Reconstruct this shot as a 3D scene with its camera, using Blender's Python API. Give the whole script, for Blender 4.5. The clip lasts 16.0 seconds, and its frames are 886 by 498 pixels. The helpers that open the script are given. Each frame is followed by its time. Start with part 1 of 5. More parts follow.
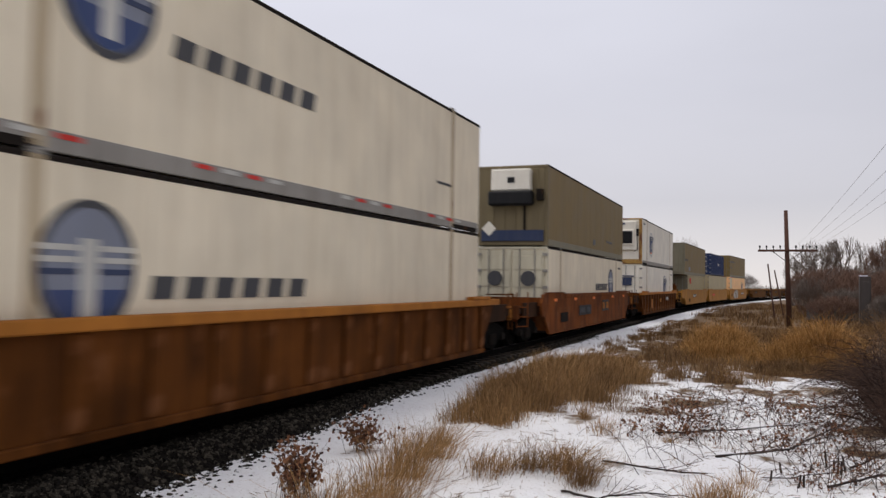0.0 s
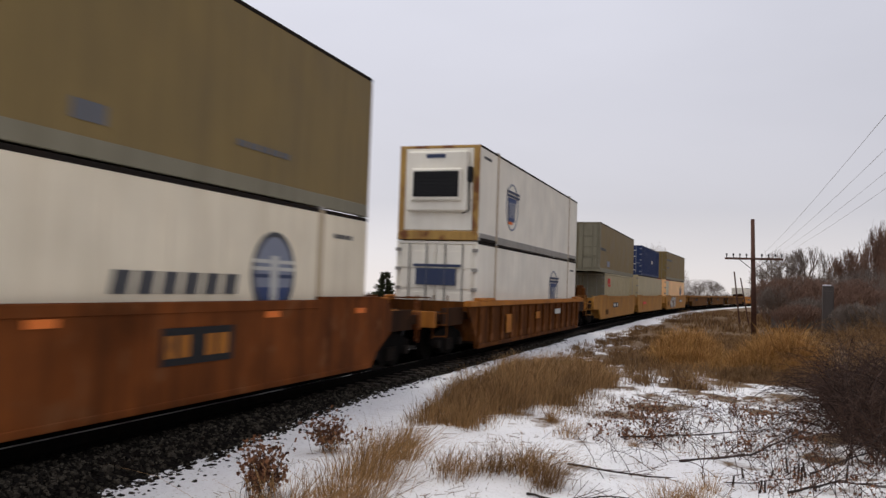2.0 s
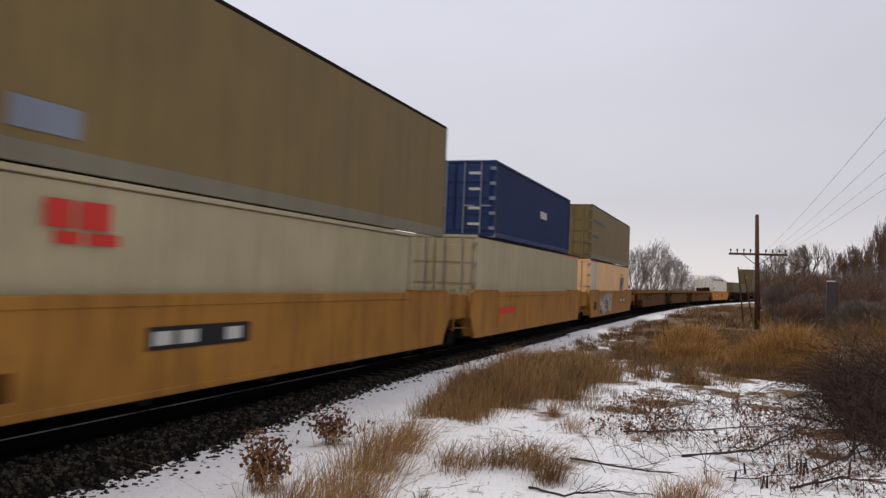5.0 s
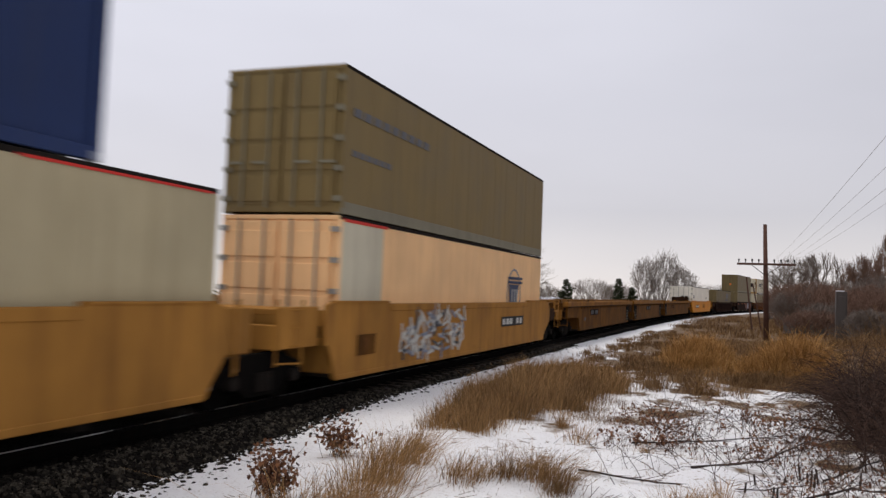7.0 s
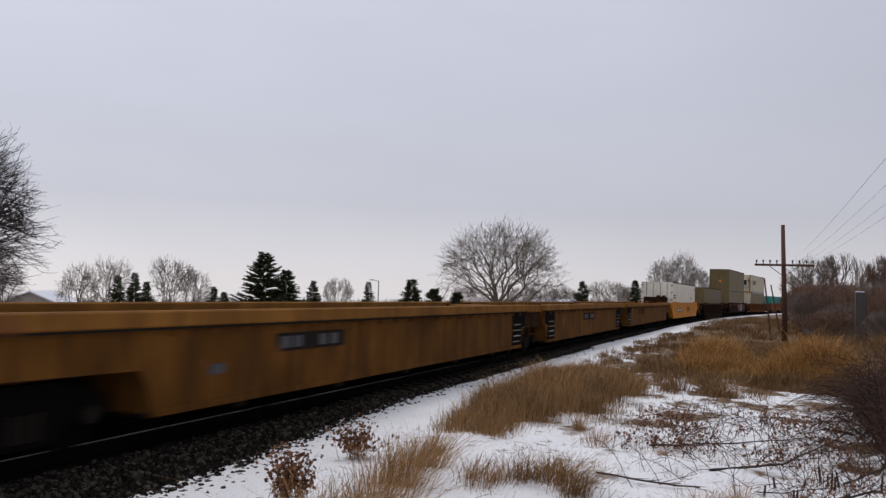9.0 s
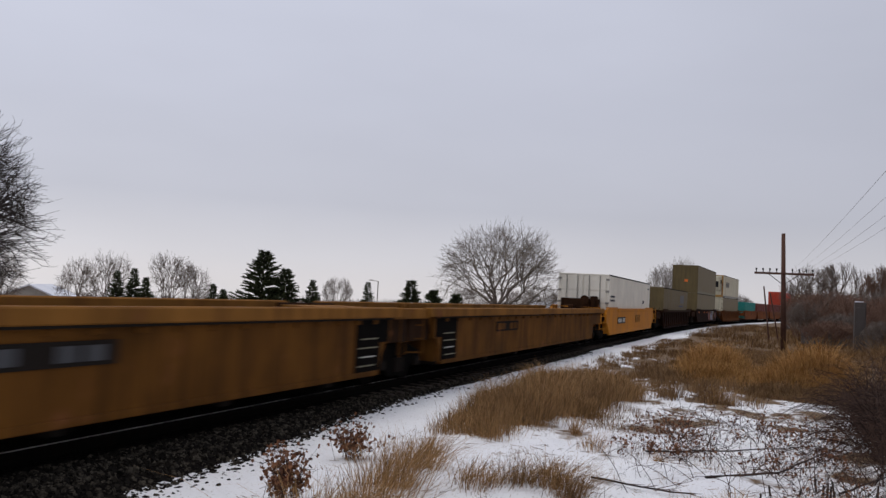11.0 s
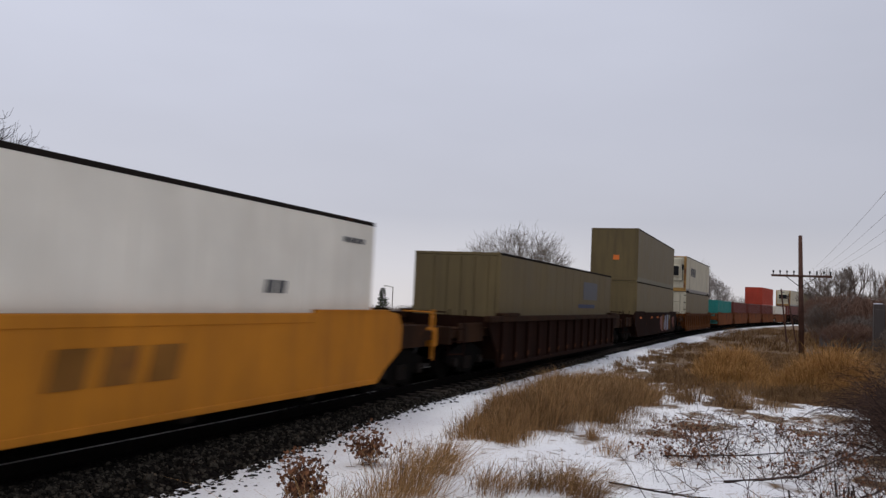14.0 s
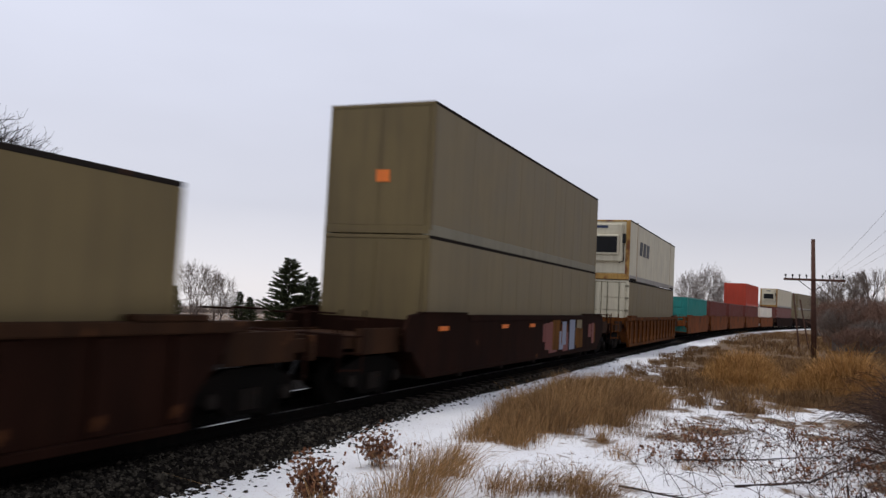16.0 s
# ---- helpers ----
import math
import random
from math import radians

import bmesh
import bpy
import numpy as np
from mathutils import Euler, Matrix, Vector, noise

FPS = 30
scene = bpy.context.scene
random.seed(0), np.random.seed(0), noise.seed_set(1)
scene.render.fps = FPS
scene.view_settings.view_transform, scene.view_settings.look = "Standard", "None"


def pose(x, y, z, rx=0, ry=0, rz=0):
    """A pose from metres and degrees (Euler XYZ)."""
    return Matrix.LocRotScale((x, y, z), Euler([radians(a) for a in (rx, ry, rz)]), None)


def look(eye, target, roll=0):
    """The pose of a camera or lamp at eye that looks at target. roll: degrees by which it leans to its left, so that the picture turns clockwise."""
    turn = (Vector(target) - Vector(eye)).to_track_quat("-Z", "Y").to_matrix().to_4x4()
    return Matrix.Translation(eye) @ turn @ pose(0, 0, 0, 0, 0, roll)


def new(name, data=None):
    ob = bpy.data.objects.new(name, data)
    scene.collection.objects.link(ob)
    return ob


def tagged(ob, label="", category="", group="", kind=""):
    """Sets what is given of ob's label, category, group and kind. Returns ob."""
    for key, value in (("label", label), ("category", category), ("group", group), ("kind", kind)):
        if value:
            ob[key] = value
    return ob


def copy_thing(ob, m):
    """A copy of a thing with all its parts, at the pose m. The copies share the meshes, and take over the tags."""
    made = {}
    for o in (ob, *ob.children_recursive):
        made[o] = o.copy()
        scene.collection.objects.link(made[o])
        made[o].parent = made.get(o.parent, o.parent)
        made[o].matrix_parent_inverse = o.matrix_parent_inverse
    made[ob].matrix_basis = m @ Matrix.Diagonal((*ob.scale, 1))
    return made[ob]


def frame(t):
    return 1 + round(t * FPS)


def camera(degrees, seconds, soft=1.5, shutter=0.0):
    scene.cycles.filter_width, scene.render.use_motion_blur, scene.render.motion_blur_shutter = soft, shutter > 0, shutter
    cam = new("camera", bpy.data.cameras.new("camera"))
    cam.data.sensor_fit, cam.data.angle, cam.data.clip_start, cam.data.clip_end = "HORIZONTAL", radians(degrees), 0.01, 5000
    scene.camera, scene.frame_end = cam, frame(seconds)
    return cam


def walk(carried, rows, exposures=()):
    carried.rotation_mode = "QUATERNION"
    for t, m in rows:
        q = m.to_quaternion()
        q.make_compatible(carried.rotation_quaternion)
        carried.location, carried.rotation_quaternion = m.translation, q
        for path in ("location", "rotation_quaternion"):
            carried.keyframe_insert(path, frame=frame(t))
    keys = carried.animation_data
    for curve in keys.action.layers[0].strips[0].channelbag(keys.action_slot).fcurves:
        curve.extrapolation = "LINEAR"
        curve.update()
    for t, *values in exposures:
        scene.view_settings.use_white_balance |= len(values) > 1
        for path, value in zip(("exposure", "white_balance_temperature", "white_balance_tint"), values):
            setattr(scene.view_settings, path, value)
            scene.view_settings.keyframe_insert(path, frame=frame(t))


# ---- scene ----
EYE = (0.0, 0.0, 1.907)
cam = camera(57.0, 16.0, soft=1.4, shutter=0.5)
TURNS = [(0, 21.52, 2.32, -0.90), (0.5, 21.10, 1.72, -1.39), (1, 20.59, 1.76, -1.21), (1.5, 19.97, 2.33, -0.86),
         (2, 19.43, 2.48, -2.00), (2.5, 19.12, 2.69, -2.16), (3, 18.94, 1.49, -1.54), (3.5, 18.96, 1.33, -1.62),
         (4, 19.04, 1.85, -2.13), (4.5, 19.46, 1.92, -2.35), (7, 20.18, 2.77, -2.19), (7.5, 20.52, 2.71, -2.13),
         (8, 20.84, 2.78, -1.90), (8.5, 21.10, 2.91, -2.09), (9, 21.28, 2.92, -1.91), (11.5, 21.22, 3.16, -3.22),
         (12, 21.31, 3.46, -2.56), (12.5, 21.69, 3.70, -2.50), (13, 22.17, 3.86, -2.46), (13.5, 22.25, 3.88, -2.54),
         (14, 22.27, 3.36, -2.60), (14.5, 21.72, 3.91, -3.26), (15, 21.56, 3.23, -3.93), (15.5, 22.05, 3.12, -2.26),
         (16, 23.00, 3.46, -2.93)]
walk(cam, [(t, pose(*EYE, 90 + p, r, y)) for t, y, p, r in TURNS],
     exposures=[(0, 0.22, 6850, 10), (4.5, 0.18, 6850, 10), (7, 0.22, 6900, 10), (8, 0.18, 6850, 10), (9, -0.03, 6550, 10), (11.5, -0.10, 6500, 10),
                (14.5, -0.05, 6500, 10), (15.5, 0.16, 6500, 10), (16, 0.18, 6500, 10)])

# ---- light: an overcast winter sky ----
world = bpy.data.worlds.new("overcast_sky")
scene.world = world
world.use_nodes = True
wn, wl = world.node_tree.nodes, world.node_tree.links
wn.clear()
sky = wn.new("ShaderNodeTexSky")
sky.sky_type, sky.sun_disc = "NISHITA", False
sky.sun_elevation, sky.sun_rotation = radians(68), radians(-120)
sky_bg = wn.new("ShaderNodeBackground")
sky_bg.inputs[1].default_value = 0.06
wl.new(sky.outputs[0], sky_bg.inputs[0])
coord = wn.new("ShaderNodeTexCoord")
sep = wn.new("ShaderNodeSeparateXYZ")
wl.new(coord.outputs["Generated"], sep.inputs[0])
ramp = wn.new("ShaderNodeValToRGB")
wl.new(sep.outputs[2], ramp.inputs[0])
ramp.color_ramp.elements[0].position, ramp.color_ramp.elements[0].color = 0.0, (0.80, 0.77, 0.79, 1)
ramp.color_ramp.elements[1].position, ramp.color_ramp.elements[1].color = 1.0, (0.74, 0.78, 0.90, 1)
for pos, c in ((0.035, (0.74, 0.73, 0.78)), (0.10, (0.60, 0.61, 0.69)), (0.22, (0.62, 0.64, 0.745)), (0.40, (0.69, 0.72, 0.85))):
    ramp.color_ramp.elements.new(pos).color = (*c, 1)
cloud_map = wn.new("ShaderNodeMapping")
cloud_map.inputs["Scale"].default_value = (1.0, 1.0, 3.2)
wl.new(coord.outputs["Generated"], cloud_map.inputs[0])
cloud = wn.new("ShaderNodeTexNoise")
cloud.inputs["Scale"].default_value, cloud.inputs["Detail"].default_value = 1.5, 4
wl.new(cloud_map.outputs[0], cloud.inputs["Vector"])
cr = wn.new("ShaderNodeMapRange")
cr.inputs[1].default_value, cr.inputs[2].default_value = 0.3, 0.7
cr.inputs[3].default_value, cr.inputs[4].default_value = 0.93, 1.05
wl.new(cloud.outputs[0], cr.inputs[0])
cloud_bg = wn.new("ShaderNodeBackground")
wl.new(ramp.outputs[0], cloud_bg.inputs[0])
side = wn.new("ShaderNodeMapRange")   # the veiled sun stands to the left, so the cloud is paler there
side.inputs[1].default_value, side.inputs[2].default_value = -0.9, 0.5
side.inputs[3].default_value, side.inputs[4].default_value = 1.08, 0.78
wl.new(sep.outputs[0], side.inputs[0])
both = wn.new("ShaderNodeMath")
both.operation = "MULTIPLY"
wl.new(cr.outputs[0], both.inputs[0])
wl.new(side.outputs[0], both.inputs[1])
wl.new(both.outputs[0], cloud_bg.inputs[1])
cover = wn.new("ShaderNodeMixShader")
cover.inputs[0].default_value = 0.94
wl.new(sky_bg.outputs[0], cover.inputs[1])
wl.new(cloud_bg.outputs[0], cover.inputs[2])
wo = wn.new("ShaderNodeOutputWorld")
wl.new(cover.outputs[0], wo.inputs[0])
sun = new("sun", bpy.data.lights.new("sun", "SUN"))
sun.data.energy, sun.data.angle, sun.data.color = 0.85, radians(25), (1.0, 0.95, 0.88)
sun.matrix_world = look((-14, 4, 40), (0, 12, 0))


# ---- materials ----
def material(name, rough=0.7, metal=0.0):
    m = bpy.data.materials.new(name)
    m.use_nodes = True
    n, l = m.node_tree.nodes, m.node_tree.links
    b = n["Principled BSDF"]
    b.inputs["Roughness"].default_value, b.inputs["Metallic"].default_value = rough, metal
    b.inputs["Specular IOR Level"].default_value = 0.22
    return m, n, l, b


def noise_node(n, l, scale, stretch=(1, 1, 1), detail=5):
    tc = n.new("ShaderNodeTexCoord")
    mp = n.new("ShaderNodeMapping")
    mp.inputs["Scale"].default_value = stretch
    l.new(tc.outputs["Object"], mp.inputs[0])
    t = n.new("ShaderNodeTexNoise")
    t.inputs["Scale"].default_value, t.inputs["Detail"].default_value = scale, detail
    l.new(mp.outputs[0], t.inputs["Vector"])
    return t


def blend(n, l, fac, lo, hi, a, b, kind="MIX"):
    r = n.new("ShaderNodeMapRange")
    r.inputs[1].default_value, r.inputs[2].default_value = lo, hi
    l.new(fac, r.inputs[0])
    x = n.new("ShaderNodeMix")
    x.data_type, x.blend_type = "RGBA", kind
    l.new(r.outputs[0], x.inputs[0])
    for sock, v in ((x.inputs[6], a), (x.inputs[7], b)):
        if isinstance(v, tuple):
            sock.default_value = (*v, 1)
        else:
            l.new(v, sock)
    return x.outputs[2]


def relief(n, l, b, height, strength=0.3, dist=0.01):
    u = n.new("ShaderNodeBump")
    u.inputs["Strength"].default_value, u.inputs["Distance"].default_value = strength, dist
    l.new(height, u.inputs["Height"])
    l.new(u.outputs[0], b.inputs["Normal"])


def painted(name, col, grime=(0.16, 0.12, 0.08), amount=0.5, rust=0.0, rough=0.55, fade=0.14, spec=0.18):
    """Weathered paint: broad fading, grime running down in streaks, rust patches."""
    m, n, l, b = material(name, rough)
    b.inputs["Specular IOR Level"].default_value = spec
    broad = noise_node(n, l, 0.7)
    streak = noise_node(n, l, 1.0, (5, 5, 0.5))
    fine = noise_node(n, l, 22)
    c = blend(n, l, broad.outputs[0], 0.3, 0.75, tuple(v * (1 - fade) for v in col), tuple(min(1, v * (1 + fade * 0.5)) for v in col))
    r = n.new("ShaderNodeMath")
    r.operation, r.inputs[1].default_value = "MULTIPLY", amount
    mr = n.new("ShaderNodeMapRange")
    mr.inputs[1].default_value, mr.inputs[2].default_value = 0.45, 0.8
    l.new(streak.outputs[0], mr.inputs[0])
    l.new(mr.outputs[0], r.inputs[0])
    c = blend(n, l, r.outputs[0], 0, 1, c, grime)
    if rust:
        patch = noise_node(n, l, 2.2, (1, 1, 0.7), 8)
        c = blend(n, l, patch.outputs[0], 0.72 - rust * 0.35, 0.80 - rust * 0.3, c, (0.17, 0.065, 0.025))
    l.new(c, b.inputs["Base Color"])
    relief(n, l, b, fine.outputs[0], 0.12, 0.004)
    rr = n.new("ShaderNodeMapRange")
    rr.inputs[3].default_value, rr.inputs[4].default_value = rough - 0.12, min(1, rough + 0.22)
    l.new(broad.outputs[0], rr.inputs[0])
    l.new(rr.outputs[0], b.inputs["Roughness"])
    return m


def organic(name, a, b2, scale=6, rough=0.9, per_island=True):
    m, n, l, b = material(name, rough)
    t = noise_node(n, l, scale)
    c = blend(n, l, t.outputs[0], 0.3, 0.7, a, b2)
    if per_island:
        g = n.new("ShaderNodeNewGeometry")
        c = blend(n, l, g.outputs["Random Per Island"], 0, 1, c, tuple(v * 0.45 for v in a), "MIX")
        c2 = blend(n, l, g.outputs["Random Per Island"], 0.35, 0.9, tuple(v * 1.15 for v in b2), c)
        c = c2
    l.new(c, b.inputs["Base Color"])
    return m


WHITE = painted("white_container_paint", (0.82, 0.725, 0.555), (0.45, 0.34, 0.19), 0.28)
WHITE2 = painted("clean_white_paint", (0.85, 0.80, 0.69), (0.46, 0.37, 0.24), 0.16)
CREAM = painted("cream_container_paint", (0.62, 0.57, 0.43), (0.25, 0.19, 0.11), 0.35)
TAN = painted("tan_container_paint", (0.215, 0.150, 0.058), (0.12, 0.083, 0.040), 0.4)
TAN_DULL = painted("dull_tan_paint", (0.155, 0.115, 0.052), (0.085, 0.062, 0.034), 0.5)
TAN_GREY = painted("grey_tan_paint", (0.20, 0.158, 0.088), (0.12, 0.095, 0.06), 0.4)
DOOR_GREY = painted("grimy_door_paint", (0.22, 0.20, 0.14), (0.13, 0.11, 0.07), 0.55)
PEACH = painted("peach_container_paint", (0.95, 0.58, 0.29), (0.55, 0.30, 0.14), 0.22)
OLIVE_WHITE = painted("aged_pale_paint", (0.46, 0.39, 0.245), (0.27, 0.22, 0.12), 0.35)
BLUE = painted("navy_container_paint", (0.020, 0.038, 0.115), (0.04, 0.045, 0.06), 0.35)
TEAL = painted("teal_container_paint", (0.03, 0.26, 0.23), (0.08, 0.10, 0.09), 0.35)
OXIDE = painted("oxide_red_paint", (0.17, 0.05, 0.04), (0.08, 0.04, 0.03), 0.4)
RED = painted("red_container_paint", (0.50, 0.07, 0.04), (0.2, 0.05, 0.03), 0.35)
RAIL_GREY = painted("grey_rail_metal", (0.30, 0.28, 0.25), (0.12, 0.10, 0.08), 0.5, 0.15, 0.5)
SEAM = painted("rusty_seam", (0.50, 0.40, 0.26), (0.24, 0.13, 0.05), 0.7, 0.3)
RUSTY = painted("rusted_yellow_frame", (0.45, 0.27, 0.08), (0.18, 0.07, 0.03), 0.6, 0.6)
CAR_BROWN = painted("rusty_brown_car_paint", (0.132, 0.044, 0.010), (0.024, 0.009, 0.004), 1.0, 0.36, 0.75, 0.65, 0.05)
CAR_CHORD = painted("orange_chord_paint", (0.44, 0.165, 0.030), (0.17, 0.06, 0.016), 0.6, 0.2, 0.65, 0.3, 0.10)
CAR_RED = painted("red_brown_car_paint", (0.19, 0.056, 0.015), (0.045, 0.018, 0.008), 1.0, 0.42, 0.75, 0.6, 0.05)
CAR_YELLOW = painted("yellow_car_paint", (0.38, 0.175, 0.038), (0.14, 0.058, 0.016), 0.7, 0.10, 0.65, 0.3, 0.10)
CAR_BRIGHT = painted("bright_yellow_car_paint", (0.52, 0.195, 0.018), (0.26, 0.10, 0.02), 0.6, 0.08, 0.6, 0.25, 0.10)
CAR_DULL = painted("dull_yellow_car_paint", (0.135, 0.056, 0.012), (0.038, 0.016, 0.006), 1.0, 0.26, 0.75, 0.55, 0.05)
# Lighter than the wall paint: light on the chord's top is in the colour.
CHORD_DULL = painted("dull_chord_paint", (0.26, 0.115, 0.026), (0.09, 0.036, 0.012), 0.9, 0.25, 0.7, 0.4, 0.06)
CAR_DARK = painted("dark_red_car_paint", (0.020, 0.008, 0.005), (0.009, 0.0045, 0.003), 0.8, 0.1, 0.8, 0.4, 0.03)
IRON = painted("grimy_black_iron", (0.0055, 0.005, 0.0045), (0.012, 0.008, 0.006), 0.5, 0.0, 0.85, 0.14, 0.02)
DECK = painted("grimy_brown_deck", (0.038, 0.017, 0.008), (0.012, 0.007, 0.005), 0.8, 0.2, 0.8, 0.4, 0.06)
BLACK = painted("black_plastic", (0.012, 0.012, 0.013), (0.03, 0.03, 0.03), 0.3, 0.0, 0.5)
# Steel parts, and the dark strips that stand in for shade in gaps.
DARKGAP = painted("dark_steel_and_shade", (0.018, 0.015, 0.013), (0.03, 0.02, 0.015), 0.5, 0.2, 0.85, 0.14, 0.03)
NAVYMARK = painted("navy_marking", (0.04, 0.055, 0.11), (0.1, 0.1, 0.12), 0.3)
BLUEMARK = painted("blue_marking", (0.045, 0.07, 0.16), (0.1, 0.1, 0.2), 0.3)
GREYMARK = painted("grey_marking", (0.065, 0.066, 0.072), (0.12, 0.11, 0.1), 0.3)
PALEMARK = painted("pale_marking", (0.55, 0.54, 0.50), (0.3, 0.27, 0.2), 0.3)
ORANGEMARK = painted("orange_marking", (0.80, 0.20, 0.04), (0.4, 0.1, 0.03), 0.2)
REDMARK = painted("red_marking", (0.62, 0.04, 0.03), (0.3, 0.05, 0.03), 0.2)
BLUEGREY = painted("blue_grey_marking", (0.22, 0.24, 0.30), (0.2, 0.2, 0.2), 0.3)
STEEL, _n, _l, _b = material("polished_rail_steel", 0.28, 1.0)
_b.inputs["Base Color"].default_value = (0.42, 0.41, 0.40, 1)
_t = noise_node(_n, _l, 3, (1, 0.1, 1))
relief(_n, _l, _b, _t.outputs[0], 0.1)
POLE = organic("weathered_pole_wood", (0.07, 0.035, 0.025), (0.11, 0.055, 0.04), 5, 0.9, False)
BARK = organic("grey_brown_bark", (0.13, 0.10, 0.085), (0.20, 0.165, 0.14), 3, 0.9, False)
DARK_BARK = organic("dark_wet_bark", (0.022, 0.017, 0.016), (0.045, 0.034, 0.030), 3, 0.9, False)
PALE_BARK = organic("pale_grey_bark", (0.17, 0.14, 0.115), (0.25, 0.21, 0.175), 3, 0.9, False)
# For far trees: distance haze is put into the bark as a paler colour.
HAZE_BARK = organic("hazed_twig_bark", (0.22, 0.185, 0.165), (0.30, 0.26, 0.23), 3, 0.9, False)
NEEDLE = organic("dark_pine_needles", (0.030, 0.040, 0.020), (0.060, 0.072, 0.032), 2, 0.8)
GRASS = organic("dry_golden_grass", (0.215, 0.114, 0.043), (0.345, 0.20, 0.085), 1.2, 0.85)
GRASS_GOLD = organic("bright_golden_grass", (0.31, 0.152, 0.042), (0.43, 0.232, 0.077), 1.2, 0.85)
GRASS_BROWN = organic("dry_brown_grass", (0.135, 0.071, 0.030), (0.22, 0.128, 0.058), 1.2, 0.85)
TWIG = organic("purple_brown_twigs", (0.038, 0.021, 0.016), (0.072, 0.042, 0.031), 4, 0.85)
LEAF = organic("withered_russet_leaves", (0.13, 0.05, 0.03), (0.22, 0.10, 0.05), 4, 0.85)
STONE, _n, _l, _b = material("dark_ballast_stone", 0.95)
_b.inputs["Specular IOR Level"].default_value = 0.04
_g = _n.new("ShaderNodeNewGeometry")
_t = noise_node(_n, _l, 30)
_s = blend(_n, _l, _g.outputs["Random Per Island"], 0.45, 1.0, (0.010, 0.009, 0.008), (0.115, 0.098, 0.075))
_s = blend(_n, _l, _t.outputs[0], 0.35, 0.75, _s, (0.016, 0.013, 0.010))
_l.new(_s, _b.inputs["Base Color"])
TIE = organic("creosoted_tie_wood", (0.03, 0.022, 0.016), (0.06, 0.045, 0.035), 4, 0.9, False)

SNOW, _n, _l, _b = material("trodden_snow", 0.6)
_a, _c = noise_node(_n, _l, 0.5), noise_node(_n, _l, 3.2, detail=8)
_s = blend(_n, _l, _a.outputs[0], 0.3, 0.7, (0.70, 0.71, 0.77), (0.82, 0.82, 0.85))
_l.new(_s, _b.inputs["Base Color"])
relief(_n, _l, _b, _c.outputs[0], 0.5, 0.06)

# ground: snow, with bare littered soil showing through in patches, more of it away from the track
GROUND, _n, _l, _b = material("snow_and_bare_soil", 0.75)


def _math(op, a, b):
    m = _n.new("ShaderNodeMath")
    m.operation = op
    for k, v in enumerate((a, b)):
        if isinstance(v, (int, float)):
            m.inputs[k].default_value = v
        else:
            _l.new(v, m.inputs[k])
    return m.outputs[0]


def _ramp(v, a, b, lo, hi):
    r = _n.new("ShaderNodeMapRange")
    r.inputs[1].default_value, r.inputs[2].default_value, r.inputs[3].default_value, r.inputs[4].default_value = a, b, lo, hi
    _l.new(v, r.inputs[0])
    return r.outputs[0]


_tc = _n.new("ShaderNodeTexCoord")
_xyz = _n.new("ShaderNodeSeparateXYZ")
_l.new(_tc.outputs["Object"], _xyz.inputs[0])
_bend = _math("MAXIMUM", _math("SUBTRACT", _xyz.outputs[1], 50.9), 0.0)
_u = _math("SUBTRACT", _xyz.outputs[0], _math("MULTIPLY", _math("MULTIPLY", _bend, _bend), 0.000665))
_p, _c, _d, _a = noise_node(_n, _l, 0.8, detail=8), noise_node(_n, _l, 5, detail=8), noise_node(_n, _l, 28, detail=4), noise_node(_n, _l, 0.5)
_lvl = _math("ADD", _ramp(_xyz.outputs[1], 11, 24, 0.0, 0.19), _ramp(_u, 1.0, 3.5, 0.0, 0.22))
_lvl = _math("ADD", _lvl, _ramp(_xyz.outputs[1], 26, 40, 0.0, 0.22))
_lvl = _math("ADD", _lvl, _ramp(_u, -5.6, -4.4, -0.55, 0.0))
_lvl = _math("ADD", _lvl, _ramp(_u, -20, -11, 0.42, 0.0))
_m = _math("ADD", _math("ADD", _p.outputs[0], _lvl), _math("MULTIPLY", _c.outputs[0], 0.22))
_white = blend(_n, _l, _a.outputs[0], 0.3, 0.7, (0.80, 0.79, 0.81), (0.90, 0.895, 0.895))
_white = blend(_n, _l, _d.outputs[0], 0.60, 0.74, _white, (0.40, 0.35, 0.30))
_brown = blend(_n, _l, _d.outputs[0], 0.3, 0.7, (0.10, 0.062, 0.035), (0.21, 0.13, 0.065))
_s = blend(_n, _l, _m, 0.74, 0.81, _white, _brown)
_l.new(_s, _b.inputs["Base Color"])
relief(_n, _l, _b, _c.outputs[0], 0.9, 0.09)
GRAVEL, _n, _l, _b = material("ballast_bed", 0.95)
_b.inputs["Specular IOR Level"].default_value = 0.02
_v = _n.new("ShaderNodeTexVoronoi")
_v.inputs["Scale"].default_value = 22
_tc = _n.new("ShaderNodeTexCoord")
_l.new(_tc.outputs["Object"], _v.inputs["Vector"])
# Near-black: shade under the cars and between stones is put into the colour.
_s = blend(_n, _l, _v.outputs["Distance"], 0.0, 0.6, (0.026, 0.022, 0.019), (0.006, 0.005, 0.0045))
_l.new(_s, _b.inputs["Base Color"])
relief(_n, _l, _b, _v.outputs["Distance"], 0.9, 0.04)

# ---- the line of the track: straight, then a long curve to the right ----
D_SIDE = 7.10
CENTRE = D_SIDE + 1.30
S0, K = 50.9, 0.00133
RAIL_Z = -0.10


def line(s, off=0.0):
    """Place and heading of the track at s metres, off metres to its right."""
    u = max(0.0, s - S0)
    a = K * u
    x = (1 - math.cos(a)) / K - (CENTRE - off) * math.cos(a)
    y = min(s, S0) + math.sin(a) / K + (CENTRE - off) * math.sin(a)
    return x, y, a


